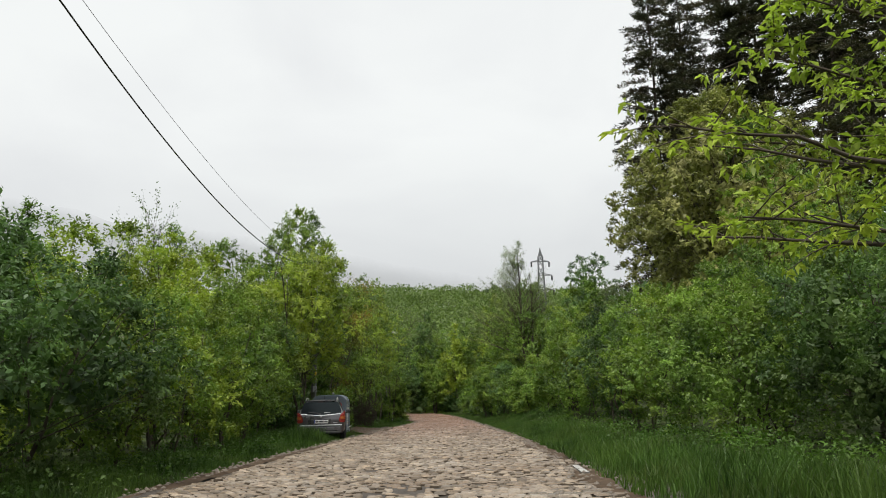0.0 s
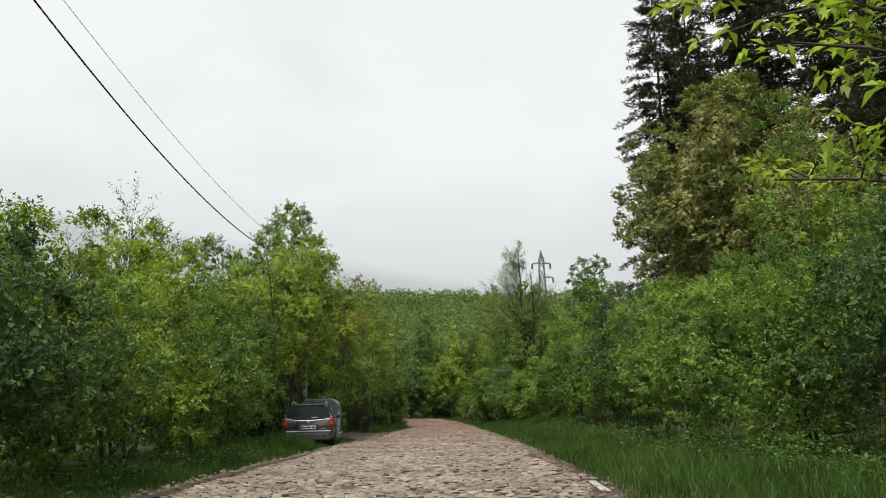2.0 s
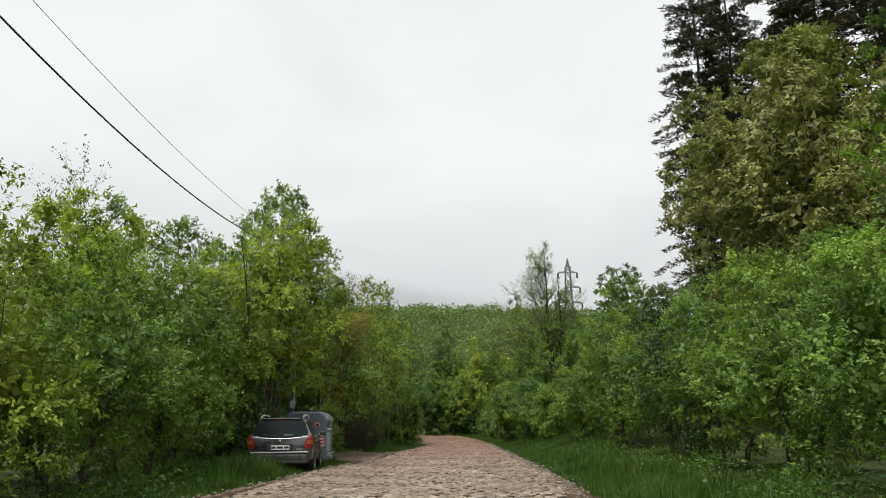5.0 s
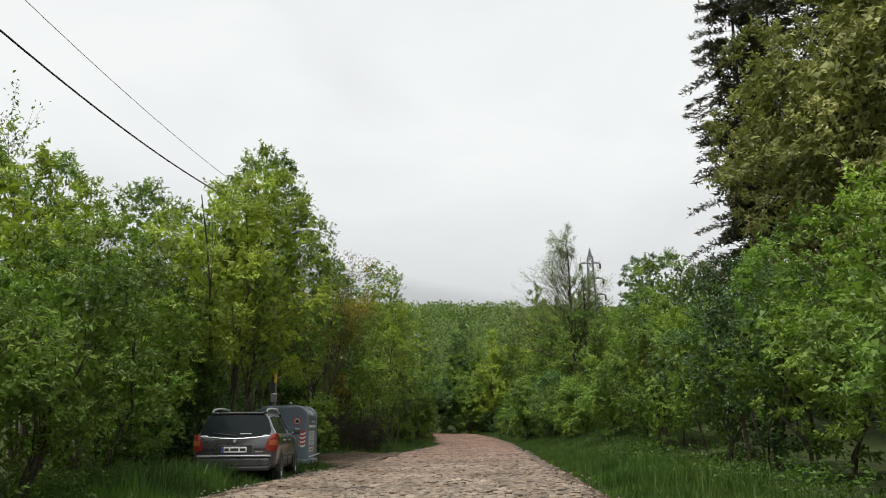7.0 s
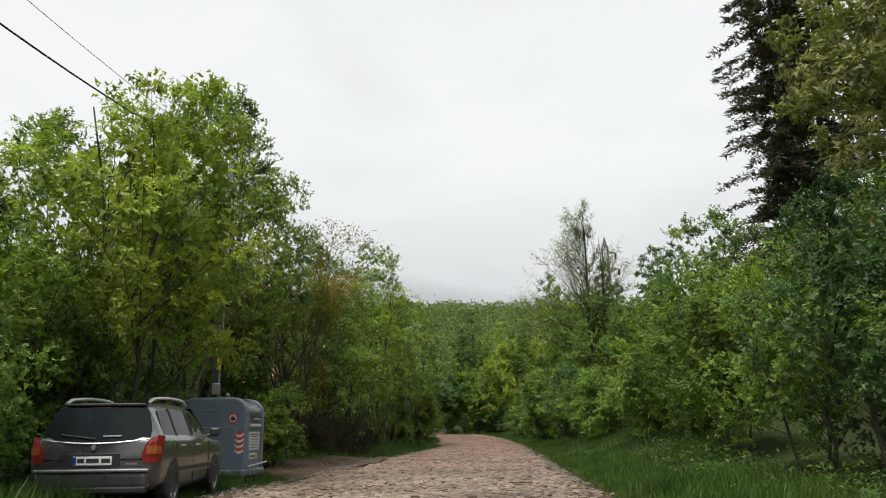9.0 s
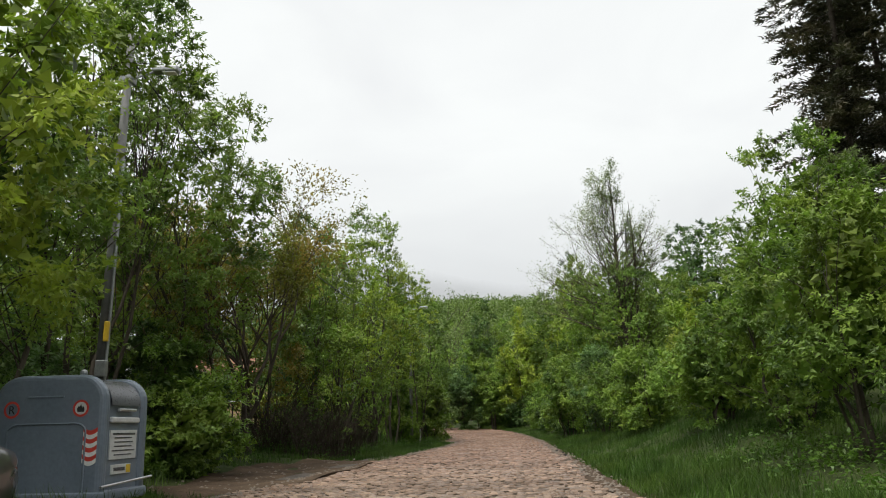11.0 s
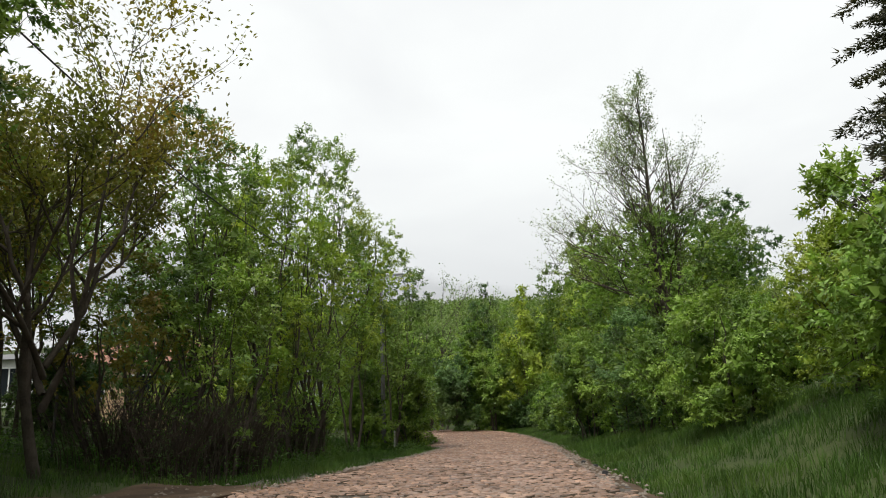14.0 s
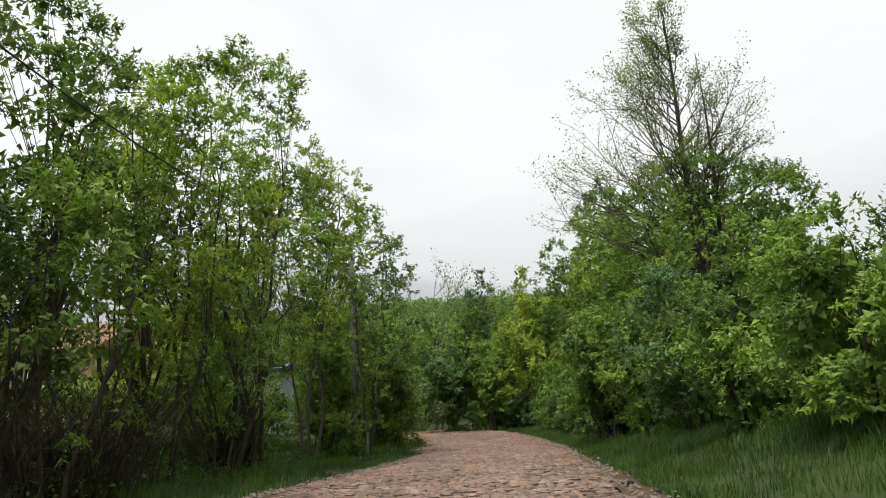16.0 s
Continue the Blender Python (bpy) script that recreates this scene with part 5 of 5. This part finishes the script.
        for y0 in (1.12, 2.03):
            b = bmesh.new()
            rod(b, (float(gx(y0, 0.98)), y0, 0.98), (float(gx(y0 + 0.02, 1.36)), y0 + 0.02, 1.36), 0.022, n=6)
            part("window_pillar", b, PLASTIC, body)
        for y0 in (1.30, 2.25):
            part("door_handle", box(bmesh.new(), *sorted((s * 0.868, s * 0.905)), y0 - 0.09, y0 + 0.09, 0.835, 0.862, 0.008), SILVER, body)
        part("side_strip", box(bmesh.new(), *sorted((s * 0.87, s * 0.893)), 0.95, 3.3, 0.50, 0.56, 0.008), PLASTIC, body)
        for y0, y1 in ((0.95, 0.958), (1.985, 1.993), (3.05, 3.058)):
            part("door_seam", box(bmesh.new(), *sorted((s * 0.872, s * 0.8845)), y0, y1, 0.32, 0.90), PLASTIC, body)
        mir = box(bmesh.new(), *sorted((s * 0.90, s * 1.06)), 2.95, 3.07, 0.97, 1.10, 0.035, 3)
        rod(mir, (s * 0.84, 3.02, 0.97), (s * 0.93, 3.02, 1.0), 0.025)
        part("wing_mirror", mir, PLASTIC, body)
        # roof rail
        t = np.linspace(0, 1, 12)
        rail = np.stack([np.full(12, s * 0.575), 0.40 + 2.1 * t, 1.425 + 0.085 * np.sin(t * np.pi) ** 0.35 + 0.025 * t], -1)
        part("roof_rail", rail_bm(rail, 0.024), SILVER, body, "bright roof rail")
        for y0 in (0.82, 3.55):
            wh = new("wheel")
            wh.parent = root
            wh.location = (s * 0.80, y0, 0.31)
            b = bmesh.new()
            prof = ((-0.10, 0.20), (-0.10, 0.28), (-0.07, 0.312), (0.07, 0.312), (0.10, 0.28), (0.10, 0.20))
            ring_body(b, prof, 28)
            part("tyre", b, BLACK, wh, smooth=False)
            b = bmesh.new()
            ring_body(b, ((0.02, 0.03), (0.055, 0.05), (0.06, 0.06)), 20)
            for i in range(9):
                a = i * 2 * math.pi / 9
                rod(b, (s * 0.055, 0.04 * math.cos(a), 0.04 * math.sin(a)), (s * 0.075, 0.20 * math.cos(a), 0.20 * math.sin(a)), 0.020, 0.013, 6)
            ring_body(b, ((-0.08, 0.19), (-0.08, 0.21), (0.095, 0.21), (0.095, 0.19)), 28)
            part("rim", b, SILVER, wh, "spoked alloy rim")
            # dark disc laid on the body in place of the wheel arch's shaded hollow
            b = bmesh.new()
            ring = [(s * 0.884, y0 + 0.375 * math.cos(a), 0.31 + 0.375 * math.sin(a)) for a in np.linspace(-0.25, math.pi + 0.25, 18)]
            f = b.faces.new([b.verts.new(p) for p in ring])
            r = bmesh.ops.extrude_face_region(b, geom=[f])
            bmesh.ops.translate(b, vec=(-s * 0.06, 0, 0), verts=[v for v in r["geom"] if isinstance(v, bmesh.types.BMVert)])
            part("wheel_arch", b, PLASTIC, body)
    b = bmesh.new()
    f = b.faces.new([b.verts.new(p) for p in ((-0.70, 3.52, 0.985), (0.70, 3.52, 0.985), (0.565, 2.86, 1.39), (-0.565, 2.86, 1.39))])
    bmesh.ops.translate(b, vec=(0, 0.02, 0.025), verts=b.verts)
    part("windscreen", b, GLASS, body)
    part("aerial", rod(bmesh.new(), (0.1, 0.75, 1.45), (0.1, 0.62, 1.62), 0.008, 0.004, 6), PLASTIC, body)


def ring_body(bm, prof, n):
    """Turns a profile of (x, radius) round the x axis."""
    rows = [[bm.verts.new((x, r * math.cos(a), r * math.sin(a))) for a in np.linspace(0, 2 * math.pi, n, endpoint=False)] for x, r in prof]
    for a, b in zip(rows, rows[1:] + rows[:1]):
        for i in range(n):
            bm.faces.new((a[i], a[(i + 1) % n], b[(i + 1) % n], b[i]))
    bmesh.ops.recalc_face_normals(bm, faces=bm.faces)
    return bm


def rail_bm(line, r):
    v, f = tubes(np.array(line)[None], np.full((1, len(line)), r), 6)
    bm = bmesh.new()
    q = [bm.verts.new(p) for p in v]
    for a in f:
        bm.faces.new([q[i] for i in a])
    return bm


car()


# ---- the recycling container ----
BINGREY = plain("blue_grey_plastic", (0.135, 0.170, 0.214), (0.172, 0.208, 0.256), 1.6, 0.36, bump=0.05, bump_scale=60)
BINDARK = plain("dark_flap_plastic", (0.045, 0.050, 0.058), (0.075, 0.080, 0.090), 3, 0.3)
STICKRED = plain("red_sticker", (0.50, 0.045, 0.030), (0.60, 0.06, 0.04), 14, 0.5)


def outline_box(w, z0, z1, rad, n=7):
    """Upright outline with rounded shoulders."""
    pts = [(-w, z0), (w, z0)]
    for i in range(n + 1):
        a = math.pi / 2 * i / n
        pts.append((w - rad + rad * math.cos(a), z1 - rad + rad * math.sin(a)))
    for i in range(n + 1):
        a = math.pi / 2 + math.pi / 2 * i / n
        pts.append((-w + rad + rad * math.cos(a), z1 - rad + rad * math.sin(a)))
    return pts


def slab(pts, y0, y1, bevel=0.0):
    bm = bmesh.new()
    f = bm.faces.new([bm.verts.new((x, y0, z)) for x, z in pts])
    r = bmesh.ops.extrude_face_region(bm, geom=[f])
    bmesh.ops.translate(bm, vec=(0, y1 - y0, 0), verts=[v for v in r["geom"] if isinstance(v, bmesh.types.BMVert)])
    bmesh.ops.recalc_face_normals(bm, faces=bm.faces)
    if bevel:
        es = [e for e in bm.edges if abs(e.verts[0].co.y - e.verts[1].co.y) < 1e-6]
        bmesh.ops.bevel(bm, geom=es, offset=bevel, segments=3, affect="EDGES", profile=0.5)
    return bm


def container():
    root = new("recycling_container")
    root.location = (-5.77, 39.45, float(land(-5.7, 39.8)))
    tagged(root, "blue-grey plastic recycling container with rounded shoulders and stickers", "container")
    W, D, H = 0.80, 1.34, 1.86
    part("near_cheek", slab(outline_box(W, 0.16, H, 0.36), 0.0, 0.20, 0.07), BINGREY, root)
    part("far_cheek", slab(outline_box(W, 0.16, H, 0.36), D - 0.20, D, 0.07), BINGREY, root)
    hull = part("hull", slab(outline_box(W - 0.05, 0.16, H - 0.07, 0.34), 0.12, D - 0.12), BINGREY, root)
    for s in (1, -1):
        fl = bmesh.new()
        rows = []
        for i in range(9):
            a = math.pi * 0.5 * i / 8
            rows.append([fl.verts.new((s * (W - 0.40 + 0.39 * math.cos(a)), y, H - 0.42 + 0.38 * math.sin(a))) for y in (0.24, D - 0.24)])
        for a, b in zip(rows, rows[1:]):
            fl.faces.new((a[0], a[1], b[1], b[0]))
        flap = part("flap", fl, BINDARK, hull, "dark curved lid flap", smooth=True)
        part("flap_handle", box(bmesh.new(), *sorted((s * (W - 0.03), s * (W + 0.02))), 0.42, D - 0.42, H - 0.50, H - 0.46, 0.012), SILVER, flap)
        part("slot_lip", box(bmesh.new(), *sorted((s * (W - 0.09), s * (W + 0.0))), 0.26, D - 0.26, H - 0.66, H - 0.58, 0.02), STICKPALE, hull)
        notice = part("notice", box(bmesh.new(), *sorted((s * (W - 0.06), s * (W - 0.03))), 0.28, D - 0.28, 0.70, 1.10, 0.004), STICKPALE, hull, "pale printed notice")
        for i in range(6):
            z = 1.06 - i * 0.058
            y0 = 0.34 if i in (0, 4) else 0.40
            part("text_bar", box(bmesh.new(), *sorted((s * (W - 0.05), s * (W - 0.026))), y0, D - y0 - 0.03 * (i % 2), z - 0.016 - 0.01 * (i == 0), z), BINDARK, notice)
        lab = part("label", box(bmesh.new(), *sorted((s * (W - 0.06), s * (W - 0.03))), 0.36, D - 0.42, 0.50, 0.63, 0.004), STICKPALE, hull, "white label with a yellow corner")
        part("label_corner", box(bmesh.new(), *sorted((s * (W - 0.05), s * (W - 0.027))), D - 0.56, D - 0.43, 0.51, 0.62), YELLOW, lab)
        part("label_bar", box(bmesh.new(), *sorted((s * (W - 0.05), s * (W - 0.026))), 0.42, D - 0.60, 0.545, 0.59), BINDARK, lab)
        part("pedal_bar", rod(bmesh.new(), (s * (W + 0.05), -0.06, 0.36), (s * (W + 0.05), D + 0.10, 0.42), 0.018), SILVER, root, "bent steel pedal bar")
    part("skirt", box(bmesh.new(), -W - 0.03, W + 0.03, -0.03, D + 0.03, 0.14, 0.30, 0.05, 3), BINGREY, root)
    for x in (-0.55, 0.55):
        part("foot", box(bmesh.new(), x - 0.16, x + 0.16, 0.08, D - 0.08, -0.05, 0.16, 0.02), ZINC, root)
    kn = rod(bmesh.new(), (0.1, D / 2, H - 0.08), (0.1, D / 2, H + 0.05), 0.025)
    bmesh.ops.create_uvsphere(kn, u_segments=12, v_segments=8, radius=0.055, matrix=Matrix.Translation((0.1, D / 2, H + 0.07)))
    part("lifting_knob", kn, ZINC, root)
    # shallow raised lines on the near cheek
    pan = []
    for i in range(9):
        a = math.pi / 2 * i / 8
        pan.append((0.40 + 0.16 * math.cos(a), 0.0, 1.08 + 0.12 * math.sin(a)))
    line = [(0.56, -0.002, 0.3)] + [(x, -0.002, z) for x, _, z in pan] + [(-x, -0.002, z) for x, _, z in pan[::-1]] + [(-0.56, -0.002, 0.3)]
    part("panel_rib", rail_bm(line, 0.014), BINGREY, root)
    part("top_rib", box(bmesh.new(), -0.30, 0.22, -0.012, 0.02, 1.55, 1.575, 0.006), BINGREY, root)
    # stickers
    for x, sign in ((-0.52, "letter"), (0.47, "flame")):
        ring = bmesh.new()
        z = 1.40
        for r0, r1, in ((0.085, 0.115),):
            v0 = [(x + r * math.cos(a), -0.006, z + r * math.sin(a)) for r in (r0, r1) for a in np.linspace(0, 2 * math.pi, 32, endpoint=False)]
            q = [ring.verts.new(p) for p in v0]
            for i in range(32):
                ring.faces.new((q[i], q[(i + 1) % 32], q[32 + (i + 1) % 32], q[32 + i]))
        disc = bmesh.new()
        disc.faces.new([disc.verts.new((x + 0.086 * math.cos(a), -0.004, z + 0.086 * math.sin(a))) for a in np.linspace(0, 2 * math.pi, 24, endpoint=False)])
        st = part("sign_sticker", disc, BINGREY if sign == "letter" else STICKPALE, root, "round prohibition sticker")
        part("sign_ring", ring, STICKRED, st)
        if sign == "letter":
            cu = bpy.data.curves.new("sign_letter", "FONT")
            cu.body, cu.size, cu.align_x, cu.extrude = "R", 0.16, "CENTER", 0.001
            cu.materials.append(BLACK)
            ob = new("sign_letter", cu)
            ob.parent = st
            ob.location, ob.rotation_euler = (x, -0.008, z - 0.056), (radians(90), 0, 0)
        else:
            fm = bmesh.new()
            fm.faces.new([fm.verts.new((x + px, -0.008, z + pz)) for px, pz in ((-0.045, -0.05), (0.045, -0.05), (0.055, -0.01), (0.03, 0.035), (0.02, 0.01), (0.0, 0.062), (-0.02, 0.02), (-0.035, 0.03), (-0.055, -0.01))])
            part("flame", fm, BLACK, st)
    # chevron tape
    for i in range(8):
        z = 0.68 + i * 0.058
        b = bmesh.new()
        xs = np.linspace(0.53, 0.73, 6)
        lo = [b.verts.new((x, -0.005, z - 0.045 * math.sin((x - 0.53) / 0.20 * math.pi))) for x in xs]
        hi = [b.verts.new((x, -0.005, z + 0.058 - 0.045 * math.sin((x - 0.53) / 0.20 * math.pi))) for x in xs]
        for k in range(5):
            b.faces.new((lo[k], lo[k + 1], hi[k + 1], hi[k]))
        part("warning_stripe", b, STICKRED if i % 2 else WHITE, root)


container()


# ---- the clearing: mud, fence, huts ----
def mud_patch():
    """The trodden pull-in beside the container."""
    n, k = 72, 14
    a = np.linspace(0, 2 * np.pi, n, endpoint=False)
    R = 1 + 0.10 * np.sin(3 * a + 1) + 0.06 * np.sin(7 * a) + 0.03 * np.sin(13 * a + 2)
    V = [(-4.9, 49, 0)]
    for j in range(1, k + 1):
        for i in range(n):
            u = j / k
            x, y = -4.9 + 1.9 * R[i] * u * math.cos(a[i]), 49.0 + 8.0 * R[i] * u * math.sin(a[i])
            V.append((min(x, -3.55), y, 0))
    V = np.array(V, float)
    V[:, 2] = land(V[:, 0], V[:, 1]) + 0.035 + 0.03 * np.sin(V[:, 0] * 4.1) * np.sin(V[:, 1] * 1.3) - 0.03
    V[-n:, 2] -= 0.06
    V[:, 2] += 0.035
    F = []
    for j in range(1, k):
        for i in range(n):
            F.append((1 + (j - 1) * n + i, 1 + j * n + i, 1 + j * n + (i + 1) % n, 1 + (j - 1) * n + (i + 1) % n))
    me = quads("pavement", V, F, MUD, smooth=True)
    tagged(me, "trodden brown mud of a pull-in beside the road", "mud", kind="structure")


mud_patch()


def shoulder(name, side, s0, s1, seed):
    """A strip of washed-out earth and grit along the setts."""
    s = np.arange(s0, s1, 0.4)
    wob = 0.18 * np.sin(s * 0.9 + seed) + 0.1 * np.sin(s * 2.3)
    V = []
    for u in np.linspace(0, 1, 5):
        o = side * ((edge_right(s) if side > 0 else edge_left(s)) - 0.12 + 0.62 * u + (wob if u == 1 else 0))
        x, y = along_road(s, o)
        V.append(np.c_[x, y, 0.012 + land(x, y) * (u > 0.5) + 0.02 * np.sin(s * 3 + u * 9) - 0.08 * (u == 1) - 0.03 * (u == 0)])
    V = np.concatenate(V)
    m = len(s)
    i = np.arange(m - 1)
    F = np.concatenate([np.stack([i + j * m, i + 1 + j * m, i + 1 + (j + 1) * m, i + (j + 1) * m], -1) for j in range(4)])
    tagged(quads(name, V, F, MUD, smooth=True), "gritty brown earth edge between setts and grass", "shoulder", kind="structure")


shoulder("trim", 1, 7, 100, 1)
shoulder("trim", -1, 7, 100, 2)


GRIT = plain("wet_grit", (0.05, 0.040, 0.030), (0.14, 0.112, 0.086), 9, 0.7)


def gravel():
    rng_ = np.random.default_rng(6)
    n = 3000
    s = rng_.uniform(8, 95, n)
    side = rng_.choice([-1, 1], n)
    o = np.where(side > 0, edge_right(s), -edge_left(s)) + side * (np.abs(rng_.normal(0, 0.2, n)) - 0.08)
    x, y = along_road(s, o)
    m = rng_.uniform(size=n) < 0.06
    x[m], y[m] = rng_.uniform(-6.5, -4, m.sum()), rng_.uniform(42, 57, m.sum())
    r = rng_.uniform(0.012, 0.045, n)
    octa = np.array([[1, 0, 0], [0, 1, 0], [-1, 0, 0], [0, -1, 0], [0, 0, 0.7], [0, 0, -0.7]])
    V = octa[None] * r[:, None, None] * rng_.uniform(0.7, 1.3, (n, 6, 1)) + np.stack([x, y, np.maximum(land(x, y), 0.0) + 0.03], -1)[:, None]
    F = np.array([[0, 1, 4], [1, 2, 4], [2, 3, 4], [3, 0, 4]])
    F = (F[None] + (np.arange(n) * 6)[:, None, None]).reshape(-1, 3)
    tagged(quads("gravel", V.reshape(-1, 3), F, GRIT), "loose stones and grit along the road edge", "gravel", kind="stuff")


gravel()


def edge_stone(x, y, sx, sy, sz, seed, label, mat):
    rng_ = np.random.default_rng(seed)
    bm = box(bmesh.new(), -sx, sx, -sy, sy, -0.05, sz, min(sx, sz) * 0.35, 2)
    for v in bm.verts:
        v.co += Vector(rng_.normal(0, 0.008, 3))
    me = bpy.data.meshes.new("kerb_stone")
    bm.to_mesh(me)
    bm.free()
    me.materials.append(mat)
    ob = new("kerb_stone", me)
    ob.location = (x, y, float(land(x, y)) + 0.02)
    ob.rotation_euler = (0, 0, rng_.normal(0, 0.1))
    tagged(ob, label, "kerb stone", "edge stones")


edge_stone(1.60, 15.0, 0.055, 0.7, 0.02, 1, "pale worn kerb stone lying beside the setts", CONCRETE)
edge_stone(2.05, 59.3, 0.045, 0.05, 0.06, 2, "small dark stone at the road edge", BLACK)
edge_stone(2.1, 55.0, 0.045, 0.05, 0.06, 3, "small dark stone at the road edge", BLACK)
edge_stone(2.2, 58.0, 0.035, 0.04, 0.045, 4, "small dark stone at the road edge", BLACK)


def fence():
    root = new("wire_fence")
    root.location = (0, 0, 0)
    tagged(root, "sagging wire mesh fence on dark steel posts", "fence")
    posts = [(-11.6, 53.2), (-9.4, 55.4), (-9.9, 58.2), (-10.5, 61), (-11.1, 63.8), (-11.7, 66.6)]
    tops = []
    for x, y in posts:
        z = float(land(x, y))
        part("post", rod(bmesh.new(), (x, y, z - 0.2), (x + 0.03, y, z + 1.5), 0.035, 0.03, 8), DARKSTEEL, root)
        tops.append((x, y, z))
    for (a, b) in zip(tops, tops[1:]):
        for hgt in (0.25, 0.6, 0.95, 1.3):
            t = np.linspace(0, 1, 6)[:, None]
            ln = np.array(a) * (1 - t) + np.array(b) * t
            ln[:, 2] += hgt - 0.05 * np.sin(t[:, 0] * np.pi)
            part("wire", rail_bm(ln, 0.004), DARKSTEEL, root)


fence()

STUCCO = plain("white_plaster", (0.50, 0.51, 0.51), (0.66, 0.66, 0.65), 1.2, 0.85, bump=0.2)
STUCCO_WARM = plain("ochre_plaster", (0.34, 0.24, 0.15), (0.46, 0.33, 0.21), 1.2, 0.88, bump=0.2)
TILE = plain("old_roof_tile", (0.12, 0.050, 0.032), (0.23, 0.095, 0.055), 1.5, 0.8, bump=0.5, bump_scale=12)
SLATE = plain("dark_sheet_roof", (0.05, 0.05, 0.055), (0.10, 0.10, 0.105), 3, 0.6)
BLUEWALL = plain("pale_blue_boards", (0.36, 0.40, 0.46), (0.50, 0.54, 0.58), 2, 0.8)


def hut(name, x, y, w, d, z0, h, wall_mat, roof_mat, rise, label, turn, wins):
    root = new(name)
    root.location = (x, y, z0)
    root.rotation_euler = (0, 0, radians(turn))
    tagged(root, label, "house")
    wl = part("wall", box(bmesh.new(), -w / 2, w / 2, -d / 2, d / 2, -1.5, h, 0.02), wall_mat, root)
    bm = bmesh.new()
    e = 0.35
    pts = [(-w / 2 - e, -d / 2 - e, h), (w / 2 + e, -d / 2 - e, h), (w / 2 + e, d / 2 + e, h), (-w / 2 - e, d / 2 + e, h), (-w / 2 - e, 0, h + rise), (w / 2 + e, 0, h + rise)]
    q = [bm.verts.new(p) for p in pts]
    for f in ((0, 1, 5, 4), (2, 3, 4, 5), (0, 4, 3), (1, 2, 5), (3, 2, 1, 0)):
        bm.faces.new([q[i] for i in f])
    bmesh.ops.recalc_face_normals(bm, faces=bm.faces)
    part("roof", bm, roof_mat, root)
    for cx, cz, ww, wh in wins:
        wd = part("window", box(bmesh.new(), cx - ww / 2, cx + ww / 2, -d / 2 - 0.05, -d / 2 + 0.02, cz - wh / 2, cz + wh / 2, 0.01), WHITE, root)
        for s in (-1, 1):
            px = cx + s * ww / 4
            part("pane", box(bmesh.new(), px - ww / 4 + 0.05, px + ww / 4 - 0.03, -d / 2 - 0.06, -d / 2 - 0.03, cz - wh / 2 + 0.07, cz + wh / 2 - 0.07), GLASS, wd)


hut("hut", -24.3, 78.8, 5.2, 4.0, 2.0, 2.9, STUCCO, SLATE, 0.5, "white plastered hut with a double window among the trees", 4, ((0.6, 1.75, 1.6, 1.6),))
hut("house", -16.4, 76.5, 5.0, 5.0, 1.7, 2.5, STUCCO_WARM, TILE, 1.2, "small ochre house with an orange tiled roof behind the fence", 0, ((0.8, 1.5, 1.2, 1.0), (-1.4, 1.5, 1.2, 1.0)))
hut("shed", -14.2, 92.5, 3.4, 3.0, 2.0, 2.6, BLUEWALL, SLATE, 0.45, "pale blue-grey shed under a flat dark roof behind the trunks", 0, ((0.1, 1.75, 1.1, 0.8),))


ZINC_OLD = plain("weathered_board", (0.11, 0.11, 0.10), (0.24, 0.24, 0.22), 3.0, 0.8)


def notice_board(x, y):
    root = new("notice_board")
    root.location = (x, y, float(land(x, y)))
    tagged(root, "small pale board on two wooden posts in the verge", "sign")
    for dx in (-0.32, 0.32):
        part("post", rod(bmesh.new(), (dx, 0, -0.2), (dx, 0, 1.55), 0.035, n=8), BARK, root)
    part("board", box(bmesh.new(), -0.30, 0.30, -0.05, -0.02, 0.85, 1.40, 0.008), ZINC_OLD, root)


notice_board(-6.7, 77.5)
part_post = new("marker_post", None)
part_post.location = (-5.3, 78.6, float(land(-5.3, 78.6)))
tagged(part_post, "weathered wooden marker post in the grass", "post")
part("stake", rod(bmesh.new(), (0, 0, -0.2), (0.03, 0, 1.0), 0.045, 0.04, 8), CONCRETE, part_post)


# ---- the setts nearest the road's start, one by one ----
def own_setts():
    rng_ = np.random.default_rng(14)
    shapes = []
    for i in range(8):
        v = sett_shape(COL * 0.5 * rng_.uniform(0.86, 1.02), ROW * 0.5 * rng_.uniform(0.84, 0.98), rng_.normal(0, 0.007, (4, 3)) * [0.8, 0.8, 0.4])
        me = bpy.data.meshes.new("sett")
        me.from_pydata(v.tolist(), [], SETT_F.tolist())
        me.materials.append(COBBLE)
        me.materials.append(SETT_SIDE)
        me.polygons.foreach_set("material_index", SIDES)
        shapes.append(me)
    for x, y, z, a in zip(*OWN_SETTS):
        ob = new("sett", shapes[rng_.integers(0, 8)])
        ob.parent = road
        ob.matrix_local = pose(x, y, z, rng_.normal(0, 2.5), rng_.normal(0, 2.0), math.degrees(a))


own_setts()
